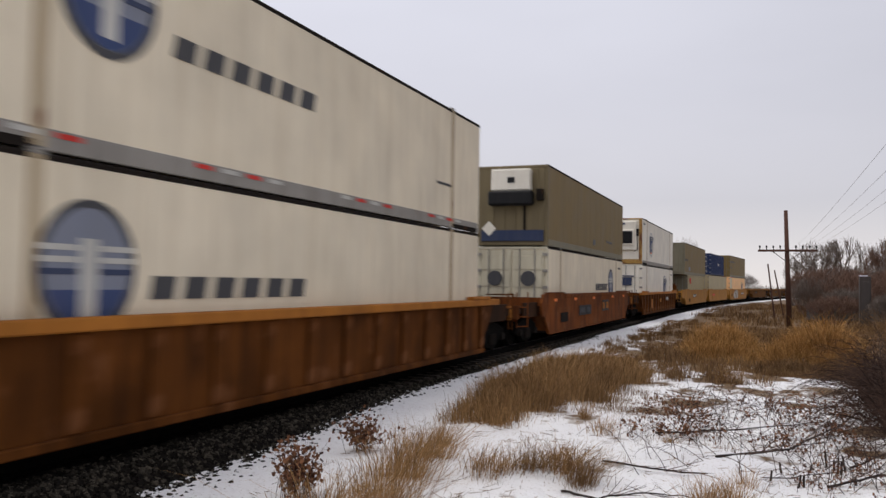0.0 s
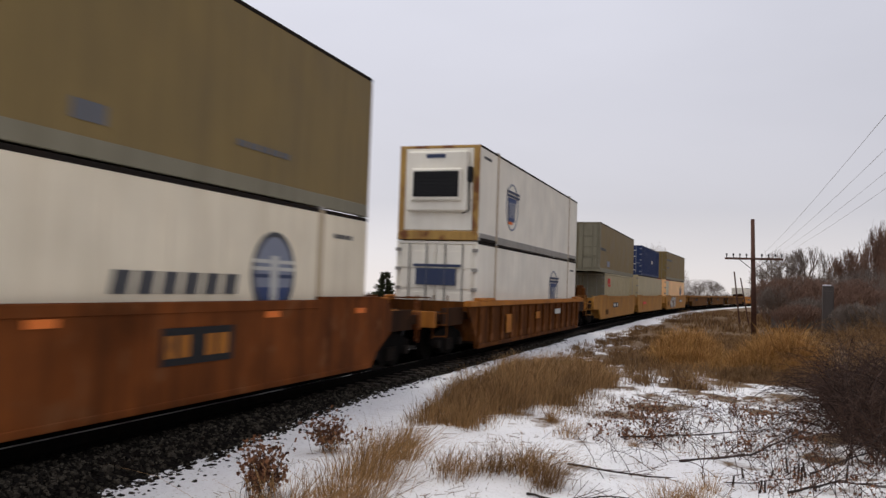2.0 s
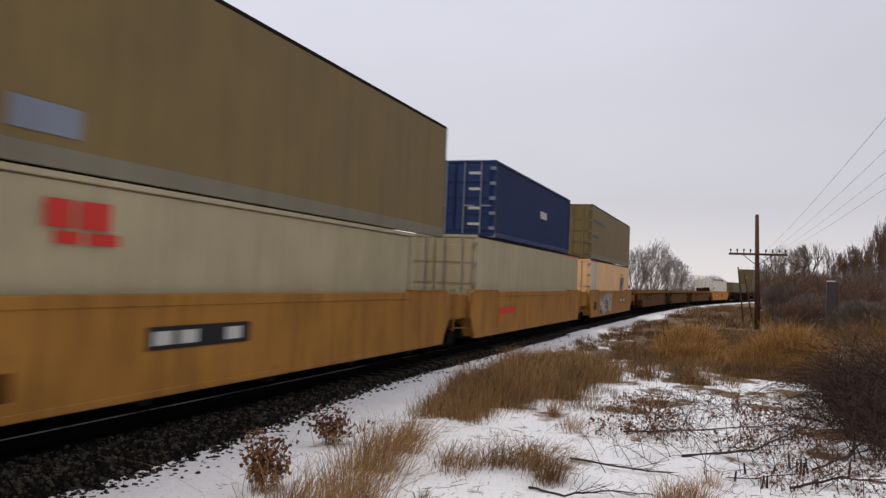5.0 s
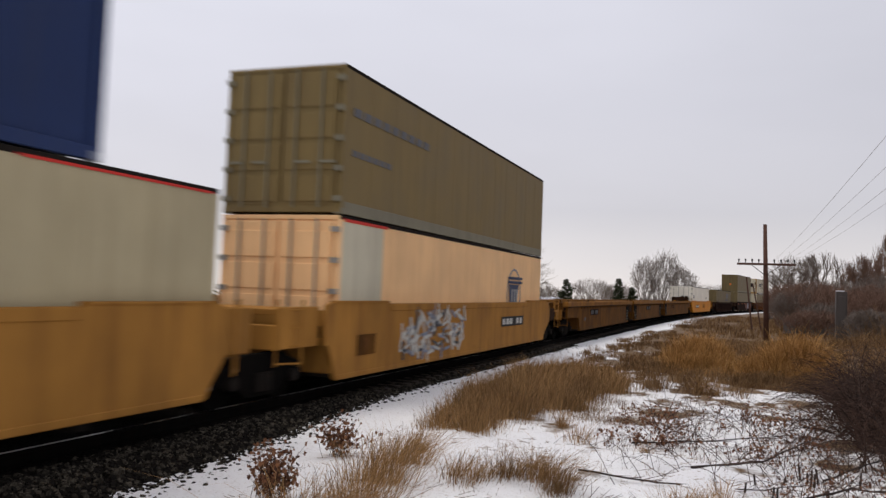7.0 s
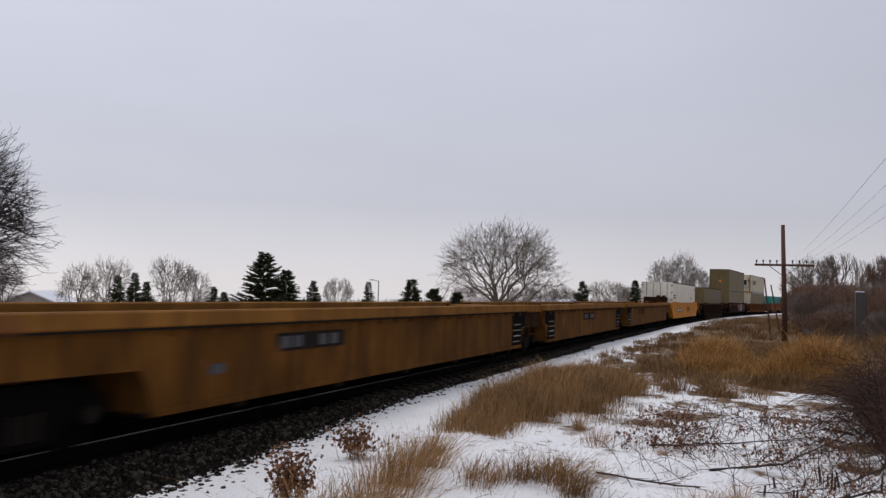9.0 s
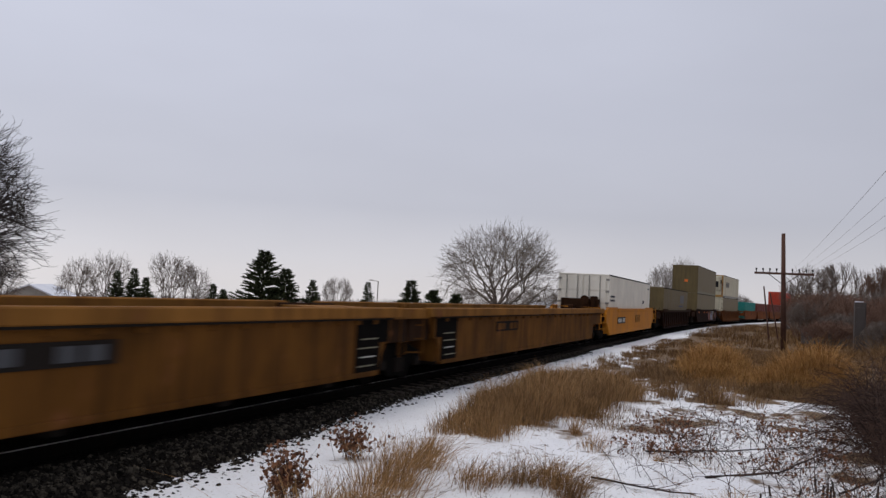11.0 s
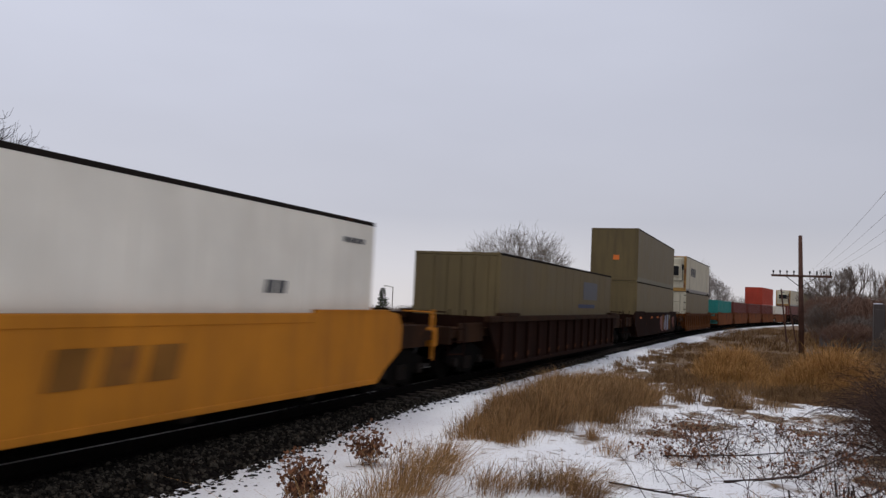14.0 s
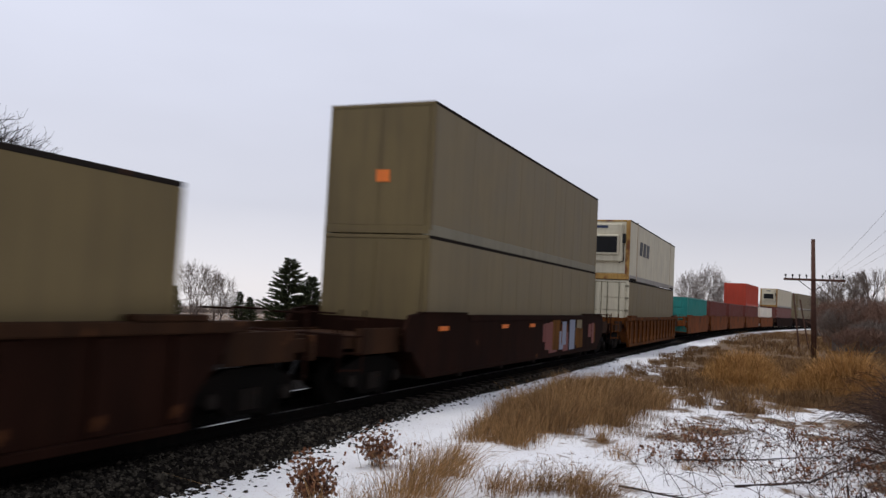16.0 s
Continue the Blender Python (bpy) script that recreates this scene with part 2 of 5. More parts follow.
def gone(t):
    """Metres that the train has run at t seconds."""
    def run(u):
        return 8 * (14.511 * u - 0.038 * u * u + 0.0207 * u ** 3 + 0.078 * u ** 4)
    return run((t - 8) / 8) - run(-1)


# ---- mesh helpers ----
def box(bm, x0, x1, y0, y1, z0, z1, bevel=0.0):
    m = Matrix.LocRotScale(((x0 + x1) / 2, (y0 + y1) / 2, (z0 + z1) / 2), None, (abs(x1 - x0), abs(y1 - y0), abs(z1 - z0)))
    r = bmesh.ops.create_cube(bm, size=1, matrix=m)
    if bevel:
        e = list({ed for v in r["verts"] for ed in v.link_edges})
        bmesh.ops.bevel(bm, geom=e, offset=bevel, segments=1, affect="EDGES")
    return bm


def boxes(*rows, bevel=0.0):
    bm = bmesh.new()
    for r in rows:
        box(bm, *r, bevel=bevel)
    return bm


def plate(bm, pts, x0, x1):
    """A flat outline of (y, z) points made x0 to x1 thick."""
    a = [bm.verts.new((x0, y, z)) for y, z in pts]
    b = [bm.verts.new((x1, y, z)) for y, z in pts]
    bm.faces.new(a)
    bm.faces.new(b[::-1])
    for i in range(len(pts)):
        j = (i + 1) % len(pts)
        bm.faces.new((a[j], a[i], b[i], b[j]))
    bmesh.ops.recalc_face_normals(bm, faces=bm.faces)
    return bm


def rod(bm, a, b, r, sides=8, r2=None):
    a, b = Vector(a), Vector(b)
    q = (b - a).to_track_quat("Z", "Y").to_matrix().to_4x4()
    bmesh.ops.create_cone(bm, cap_ends=True, segments=sides, radius1=r, radius2=r if r2 is None else r2, depth=(b - a).length,
                          matrix=Matrix.Translation((a + b) / 2) @ q)
    return bm


def rods(*rows, sides=6):
    bm = bmesh.new()
    for a, b, r in rows:
        rod(bm, a, b, r, sides)
    return bm


def part(name, bm, mat, parent=None, label="", smooth=False):
    me = bpy.data.meshes.new(name)
    bm.to_mesh(me)
    bm.free()
    me.materials.append(mat)
    if smooth:
        me.polygons.foreach_set("use_smooth", [True] * len(me.polygons))
    ob = new(name, me)
    if parent is not None:
        ob.parent = parent
    if label:
        ob["label"] = label
    return ob


def same(name, ob, parent, m):
    """Another object on the same mesh."""
    o = new(name, ob.data)
    o.parent = parent
    o.matrix_basis = m
    return o


def raw(name, verts, faces, mat, parent=None, label=""):
    me = bpy.data.meshes.new(name)
    me.from_pydata(verts, [], faces)
    me.materials.append(mat)
    ob = new(name, me)
    if parent is not None:
        ob.parent = parent
    if label:
        ob["label"] = label
    return ob


def thing(name, label, category, group="", kind=""):
    return tagged(new(name), label, category, group, kind)


MOVING = []   # (object, place along the train)

# ---- ground ----
rnd = random.Random(4)


def smooth01(a, b, v):
    u = min(1, max(0, (v - a) / (b - a)))
    return u * u * (3 - 2 * u)


def ballast_edge(y):
    """Where the gravel gives way to snow, metres right of the track's centre."""
    return 2.30 - 0.86 * smooth01(7, 17, y) + 0.25 * smooth01(33, 55, y) + 0.16 * noise.noise((y * 0.9, 3.1, 0)) + 0.07 * noise.noise((y * 3.5, 1.1, 0))


def fall_away(x):
    """The fields beyond the track slope gently down."""
    return 0.036 * max(0.0, -x - 13)


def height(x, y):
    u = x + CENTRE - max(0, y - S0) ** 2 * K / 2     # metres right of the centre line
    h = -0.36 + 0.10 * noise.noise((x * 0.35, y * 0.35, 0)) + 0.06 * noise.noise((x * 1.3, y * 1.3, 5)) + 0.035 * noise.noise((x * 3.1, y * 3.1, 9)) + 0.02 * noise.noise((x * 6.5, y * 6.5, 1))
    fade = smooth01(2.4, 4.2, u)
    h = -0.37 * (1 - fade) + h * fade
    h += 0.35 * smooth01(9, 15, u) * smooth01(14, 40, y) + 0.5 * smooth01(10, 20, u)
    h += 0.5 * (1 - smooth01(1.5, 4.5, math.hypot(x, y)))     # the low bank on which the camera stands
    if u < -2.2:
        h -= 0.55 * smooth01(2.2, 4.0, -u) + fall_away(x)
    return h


def grid_ground():
    def axis(knots):
        out = []
        for (a, b, n) in knots:
            out += [a + (b - a) * i / n for i in range(n)]
        return out + [knots[-1][1]]
    xs = axis([(-1600, -160, 10), (-160, -20, 18), (-20, -8, 16), (-8, 8, 128), (8, 40, 40), (40, 160, 16), (160, 1600, 10)])
    ys = axis([(-1200, -40, 8), (-40, 2, 14), (2, 26, 170), (26, 70, 110), (70, 220, 60), (220, 1800, 16)])
    v = [(x, y, height(x, y)) for y in ys for x in xs]
    w = len(xs)
    f = [(j * w + i, j * w + i + 1, (j + 1) * w + i + 1, (j + 1) * w + i) for j in range(len(ys) - 1) for i in range(w - 1)]
    ob = raw("ground", v, f, GROUND)
    ob.data.polygons.foreach_set("use_smooth", [True] * len(f))
    return tagged(ob, "uneven snow-covered ground with bare soil and litter", "ground", kind="structure")


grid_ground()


def strip(name, mat, profile, s_values, parent=None, jag=None):
    """A long solid along the track from a profile of (offset, z)."""
    v, f = [], []
    n = len(profile)
    for s in s_values:
        for k, (o, z) in enumerate(profile):
            oo = jag(s) + (0.12 if k == n - 1 else -0.30) if jag and k >= n - 2 else o
            x, y, a = line(s, oo)
            v.append((x, y, z))
    for j in range(len(s_values) - 1):
        for i in range(n - 1):
            f.append((j * n + i, j * n + i + 1, (j + 1) * n + i + 1, (j + 1) * n + i))
    return raw(name, v, f, mat, parent)


S_ALL = [-60, -30, -10] + [i * 0.25 for i in range(0, 180)] + [45 + i * 2.0 for i in range(0, 40)] + [125 + i * 10 for i in range(45)]
# Runs wide on the far side, so the view under the cars stays dark.
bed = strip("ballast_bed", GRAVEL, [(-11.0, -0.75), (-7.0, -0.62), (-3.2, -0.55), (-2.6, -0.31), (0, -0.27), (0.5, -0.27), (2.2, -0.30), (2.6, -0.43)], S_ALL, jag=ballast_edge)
tagged(bed, "dark crushed-stone ballast bed under the track, shade in its colour", "ballast", kind="structure")
# ---- track ----
track = thing("railway_track", "single railway track with worn steel rails on dark ties", "track", kind="structure")
for o in (-0.75, 0.75):
    r = strip("rail", IRON, [(o - 0.07, -0.26), (o - 0.012, -0.23), (o - 0.012, -0.145), (o - 0.036, -0.135), (o - 0.036, RAIL_Z), (o + 0.036, RAIL_Z),
                              (o + 0.036, -0.135), (o + 0.012, -0.145), (o + 0.012, -0.23), (o + 0.07, -0.26)], S_ALL[2:], track)
    strip("rail_head", STEEL, [(o - 0.028, RAIL_Z + 0.002), (o + 0.028, RAIL_Z + 0.002)], S_ALL[2:], r)["label"] = "bright worn running surface"
tie0 = None
for i in range(110):
    x, y, a = line(3 + i * 0.53)
    m = pose(x, y, -0.372, 0, 0, -math.degrees(a) + rnd.uniform(-0.6, 0.6))
    if tie0 is None:
        tie0 = part("tie", boxes((-1.3, 1.3, -0.11, 0.11, 0, 0.09), bevel=0.012), TIE, track)
        tie0.matrix_basis = m
    else:
        same("tie", tie0, track, m)


# ---- rolling stock ----
def make_truck():
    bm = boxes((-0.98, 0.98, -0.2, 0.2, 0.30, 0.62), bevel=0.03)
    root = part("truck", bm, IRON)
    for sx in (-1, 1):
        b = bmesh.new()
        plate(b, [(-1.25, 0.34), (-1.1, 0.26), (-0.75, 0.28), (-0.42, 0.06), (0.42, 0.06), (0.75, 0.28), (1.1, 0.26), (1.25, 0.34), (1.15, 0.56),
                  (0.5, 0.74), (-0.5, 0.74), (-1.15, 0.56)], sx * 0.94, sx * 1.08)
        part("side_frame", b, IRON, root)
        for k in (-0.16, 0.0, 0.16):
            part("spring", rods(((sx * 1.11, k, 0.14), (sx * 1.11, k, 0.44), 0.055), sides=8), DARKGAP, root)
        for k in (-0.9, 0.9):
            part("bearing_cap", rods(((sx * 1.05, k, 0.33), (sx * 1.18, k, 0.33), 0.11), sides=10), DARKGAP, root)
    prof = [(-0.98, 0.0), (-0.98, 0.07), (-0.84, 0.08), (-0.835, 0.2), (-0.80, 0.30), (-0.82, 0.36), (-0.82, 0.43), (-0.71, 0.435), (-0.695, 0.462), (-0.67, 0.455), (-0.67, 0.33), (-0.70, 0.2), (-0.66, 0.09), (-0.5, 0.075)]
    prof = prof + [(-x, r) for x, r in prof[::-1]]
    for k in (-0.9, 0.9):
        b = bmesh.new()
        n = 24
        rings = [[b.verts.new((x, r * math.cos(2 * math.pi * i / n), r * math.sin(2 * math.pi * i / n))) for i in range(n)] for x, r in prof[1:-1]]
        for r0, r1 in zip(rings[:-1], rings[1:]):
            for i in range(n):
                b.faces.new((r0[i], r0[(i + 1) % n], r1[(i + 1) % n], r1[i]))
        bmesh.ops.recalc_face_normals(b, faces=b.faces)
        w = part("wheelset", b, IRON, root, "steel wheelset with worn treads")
        w.location = (0, k, 0.33)
    return root


TRUCK = make_truck()
FIRST_TRUCK = [True]


def truck_at(car, y):
    if FIRST_TRUCK[0]:
        FIRST_TRUCK[0] = False
        TRUCK.parent = car
        TRUCK.matrix_basis = pose(0, y, RAIL_Z + 0.10)
        return
    t = copy_thing(TRUCK, pose(0, y, RAIL_Z + 0.10))
    t.parent = car


MARK_X = 1.426


def well_car(centre, kind, body, chord, label, half=11.9, ends=(True, True), trucks=(-9.95, 9.95), side_half=8.25, marks=(), brake=False, lo=0.25, dark_ends=False, reach=1.0):
    """A well wagon: two deep side walls, floor, end decks over the trucks."""
    car = thing("well_car", label, "railroad car", "well cars of the train")
    rib, trough = kind == "rib", kind == "trough"
    tn, tp = [1.0 if on else 0.45 for on in ends]
    lo, hi = (0.08, 1.30) if rib else (lo, 1.53)
    e = side_half
    halves = half if isinstance(half, tuple) else (half, half)
    es = [h - 1.65 if trough and not on else e for h, on in zip(halves, ends)]
    for sx in (-1, 1):
        if rib:
            prof = [(-e, lo), (e, lo), (e + 0.15, 0.5), (e + 0.55, 0.85), (e + 0.9, hi), (-e - 0.9, hi), (-e - 0.55, 0.85), (-e - 0.15, 0.5)]
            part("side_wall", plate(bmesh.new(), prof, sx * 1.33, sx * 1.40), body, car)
            part("top_chord", boxes((sx * 1.33, sx * 1.52, -e - 1.1, e + 1.1, hi, hi + 0.16), bevel=0.02), chord, car, "orange top chord, lighter than the wall")
            part("bottom_chord", boxes((sx * 1.30, sx * 1.46, -e, e, lo - 0.02, lo + 0.10), bevel=0.015), body, car)
            for y0, y1 in ((-e - 0.15, -e + 1.5), (e - 1.1, e + 0.25)):
                part("end_cap_plate", boxes((sx * 1.32, sx * 1.53, y0, y1, hi + 0.16, hi + 0.24), bevel=0.015), chord, car)
            n = int(2 * e / 1.2)
            r0 = None
            for i in range(n + 1):
                y = -e + 0.2 + i * (2 * e - 0.4) / n
                if r0 is None:
                    b = bmesh.new()
                    plate(b, [(-0.13, lo + 0.1), (0.13, lo + 0.1), (0.13, hi), (-0.13, hi)], 1.40, 1.475)
                    bmesh.ops.bevel(b, geom=b.edges[:], offset=0.03, segments=1, affect="EDGES")
                    r0 = part("rib", b, body, car)
                    r0.matrix_basis = pose(0, y, 0, 0, 0, 0 if sx > 0 else 180)
                else:
                    same("rib", r0, car, pose(0, y, 0, 0, 0, 0 if sx > 0 else 180))
        elif trough:
            # straight walls under one broad top chord that runs on over the joints
            (en, ep), (xn, xp) = es, [h - 0.8 - q if on else 0.45 for h, q, on in zip(halves, es, ends)]
            hi = 1.34
            prof = [(-en, lo), (ep, lo), (ep + 0.10, 0.6), (ep + 0.25, 0.82), (ep + xp, 0.86), (ep + xp, hi), (-en - xn, hi), (-en - xn, 0.86), (-en - 0.25, 0.82), (-en - 0.10, 0.6)]
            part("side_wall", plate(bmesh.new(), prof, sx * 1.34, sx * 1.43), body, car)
            part("top_chord", boxes((sx * 1.30, sx * 1.535, -en - xn - 0.45, ep + xp + 0.45, hi, hi + 0.20), bevel=0.02), chord, car, "yellow top chord, coloured lighter as if lit from above")
            # Dark strip that draws the shadow line under the chord's overhang.
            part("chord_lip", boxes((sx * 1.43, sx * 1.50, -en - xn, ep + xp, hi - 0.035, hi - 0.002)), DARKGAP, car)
            part("bottom_chord", boxes((sx * 1.33, sx * 1.455, -en + 0.05, ep - 0.05, lo - 0.03, lo + 0.07), bevel=0.012), body, car)
            b0 = None
            for i in range(22):
                m = pose(0, -en + 0.3 + i * (en + ep - 0.6) / 21, 0, 0, 0, 0 if sx > 0 else 180)
                if b0 is None:
                    b0 = part("chord_bracket", boxes((1.43, 1.475, -0.07, 0.07, 1.22, 1.30), bevel=0.01), body, car)
                    b0.matrix_basis = m
                else:
                    same("chord_bracket", b0, car, m)
        else:
            prof = [(-e, lo), (e, lo), (e + 0.25 * tp, 0.45), (e + 0.95 * tp, 0.80), (e + tp, 1.25), (e + 0.8 * tp, hi), (e + 0.3 * tp, hi + 0.05), (e - 2.3, hi + 0.05), (e - 2.36, hi),
                    (-e + 2.36, hi), (-e + 2.3, hi + 0.05), (-e - 0.3 * tn, hi + 0.05), (-e - tn * reach + 0.2 * tn, hi), (-e - tn * reach, 1.25), (-e - tn * reach + 0.05 * tn, 0.82), (-e - 0.7 * tn, 0.80), (-e - 0.25 * tn, 0.45)]
            part("side_wall", plate(bmesh.new(), prof, sx * 1.34, sx * 1.43), body, car)
            part("top_chord", boxes((sx * 1.33, sx * 1.45, -e + 2.40, e - 2.40, hi - 0.14, hi + 0.02), bevel=0.015), chord, car)
            part("bottom_chord", boxes((sx * 1.33, sx * 1.445, -e + 0.05, e - 0.05, lo - 0.03, lo + 0.07), bevel=0.012), body, car)
            for y0, y1 in ((-e - 0.3 * tn, -e + 2.3), (e - 2.3, e + 0.3 * tp)):
                part("end_cap_plate", boxes((sx * 1.32, sx * 1.45, y0, y1, hi + 0.045, hi + 0.075)), chord, car)
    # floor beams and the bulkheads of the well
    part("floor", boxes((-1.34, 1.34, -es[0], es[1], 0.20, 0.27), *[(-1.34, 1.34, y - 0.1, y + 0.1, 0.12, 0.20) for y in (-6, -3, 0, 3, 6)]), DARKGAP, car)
    for sy, on, half, e in zip((-1, 1), ends, halves, es):
        part("bulkhead", boxes((-1.33, 1.33, sy * (e + 0.02), sy * (e + 0.10), 0.28, 1.42)), body, car)
        end = half - 0.45 if on else half - 0.12
        a, b2 = sorted((sy * (e + 0.1), sy * end))
        part("end_deck", boxes((-1.12, 1.12, a, b2, 1.02, 1.10), (-0.35, 0.35, a, b2, 0.72, 1.02), (-1.18, -1.08, a, b2, 0.92, 1.14), (1.08, 1.18, a, b2, 0.92, 1.14), bevel=0.012), DECK, car, "grimy brown end deck")
        part("end_sill", boxes((-1.25, 1.25, sy * end - 0.07, sy * end + 0.07, 0.78, 1.2), bevel=0.015), chord, car)
        part("ladder", rods(*[((1.16, sy * (end - 0.08), z), (1.40, sy * (end - 0.5), z), 0.016) for z in (0.55, 0.85, 1.15, 1.45)],
                            ((1.40, sy * (end - 0.5), 0.5), (1.40, sy * (end - 0.5), 1.62), 0.018), ((1.16, sy * (end - 0.08), 0.5), (1.16, sy * (end - 0.08), 1.62), 0.018)), body, car, "painted steel end ladder")
        if not on:
            for sx in (-1, 1):
                part("end_skirt", boxes((sx * 1.20, sx * 1.30, *sorted((sy * (e + 0.46), sy * (half - 0.06))), 0.80, 1.50), bevel=0.015), DECK if trough else body, car)
            part("end_bridge", boxes((-1.20, 1.20, *sorted((sy * (e + 0.5), sy * (half - 0.1))), 1.36, 1.46), bevel=0.01), chord, car)
            if trough:
                part("joint_rail", boxes((1.22, 1.42, *sorted((sy * (e + 0.7), sy * (half - 0.02))), 1.30, 1.52), bevel=0.015), chord, car)
            if dark_ends:
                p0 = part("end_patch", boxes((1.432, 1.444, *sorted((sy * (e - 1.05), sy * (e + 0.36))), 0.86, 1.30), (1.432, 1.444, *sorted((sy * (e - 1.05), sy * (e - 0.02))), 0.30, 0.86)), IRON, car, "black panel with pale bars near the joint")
                for k in range(4):
                    part("pale_bar", boxes((1.444, 1.450, *sorted((sy * (e - 0.95 + 0.1 * (k % 2)), sy * (e - 0.25 + 0.1 * (k // 2)))), 0.42 + k * 0.17, 0.445 + k * 0.17)), PALEMARK if k == 1 else DOOR_GREY, p0)
        if on:
            for sx in (-1, 1):
                part("end_skirt", boxes((sx * 1.19, sx * 1.25, *sorted((sy * (e + 0.9), sy * (end - 0.55))), 0.80, 1.28), bevel=0.012), DECK, car)
            part("coupler", boxes((-0.16, 0.16, sy * end, sy * (half - 0.05), 0.62, 0.88), (-0.24, 0.2, sy * (half - 0.3), sy * (half + 0.02), 0.58, 0.92), bevel=0.04), IRON, car, "black knuckle coupler")
            for sx in (-1, 1):
                part("handrail", rods(((sx * 1.1, sy * end, 1.2), (sx * 1.1, sy * end, 1.55), 0.018), ((sx * 1.1, sy * end, 1.55), (sx * 0.4, sy * end, 1.55), 0.018)), body, car)
            part("air_hose", rods(((0.45, sy * (half - 0.35), 0.75), (0.42, sy * (half - 0.1), 0.35), 0.03), ((0.42, sy * (half - 0.1), 0.35), (0.2, sy * half, 0.3), 0.03)), BLACK, car)
    if brake:
        y = -halves[0] + 0.95
        b = rods(((0.3, y, 1.92), (0.3, y - 0.06, 1.92), 0.22), sides=16)
        gear = DECK if body is CAR_BRIGHT else CAR_BROWN
        part("brake_wheel", b, gear, car, "worn hand-brake wheel")
        part("brake_gear", boxes((0.1, 0.5, y, y + 0.35, 1.10, 2.05), (-0.95, 0.95, y + 0.2, y + 0.75, 1.3, 1.98), (-0.7, -0.2, y - 0.2, y + 0.5, 1.1, 1.65), (0.55, 0.8, y + 0.1, y + 0.9, 1.1, 2.12), bevel=0.04), gear, car)
        part("air_reservoir", rods(((-0.9, y + 0.9, 1.35), (0.9, y + 0.9, 1.35), 0.2), sides=14), body, car, smooth=True)
    for y in trucks:
        truck_at(car, y)
    for name, mat, y0, y1, z0, z1 in marks:
        mx = 1.468 if rib else MARK_X
        part(name, boxes((mx, mx + 0.022, y0, y1, z0, z1)), mat, car)
    MOVING.append((car, centre))
    return car


def id_panel(y, z=0.95, h=0.34, w=2.0):
    """A dark bordered panel with plain bars where unreadable lettering stands."""
    out = [("marking_panel", BLACK, y - w / 2, y + w / 2, z - h / 2, z + h / 2)]
    return out


def panel_bars(car, y, z=0.95, h=0.20, w=1.85, n=6, mat=None, x=1.458):
    rng = random.Random(int(y * 100) + n)
    step = w / n
    for i in range(n):
        if i == n // 2:
            continue
        a = y - w / 2 + i * step
        part("marking_bar", boxes((x - 0.012, x, a, a + step * rng.uniform(0.55, 0.8), z - h / 2, z + h / 2)), mat or PALEMARK, car)


def disc(x, y, z, r, thick=0.012, n=28, squash=1.0, a0=0.0, a1=360.0, inner=0.0):
    bm = bmesh.new()
    outer = [(y + r * math.cos(radians(a0 + (a1 - a0) * i / n)), z + r * squash * math.sin(radians(a0 + (a1 - a0) * i / n))) for i in range(n + (a1 - a0 < 360))]
    if inner:
        ins = [(y + inner * math.cos(radians(a0 + (a1 - a0) * i / n)), z + inner * squash * math.sin(radians(a0 + (a1 - a0) * i / n))) for i in range(n + (a1 - a0 < 360))]
        loops = [[bm.verts.new((xx, *q)) for q in ring] for xx, ring in ((x, outer), (x + thick, outer), (x + thick, ins), (x, ins))]
        m = len(outer)
        for la, lb in zip(loops, loops[1:] + loops[:1]):
            for k in range(m if a1 - a0 >= 360 else m - 1):
                bm.faces.new((la[k], la[(k + 1) % m], lb[(k + 1) % m], lb[k]))
        bmesh.ops.recalc_face_normals(bm, faces=bm.faces)
        return bm
    return plate(bm, outer, x, x + thick)


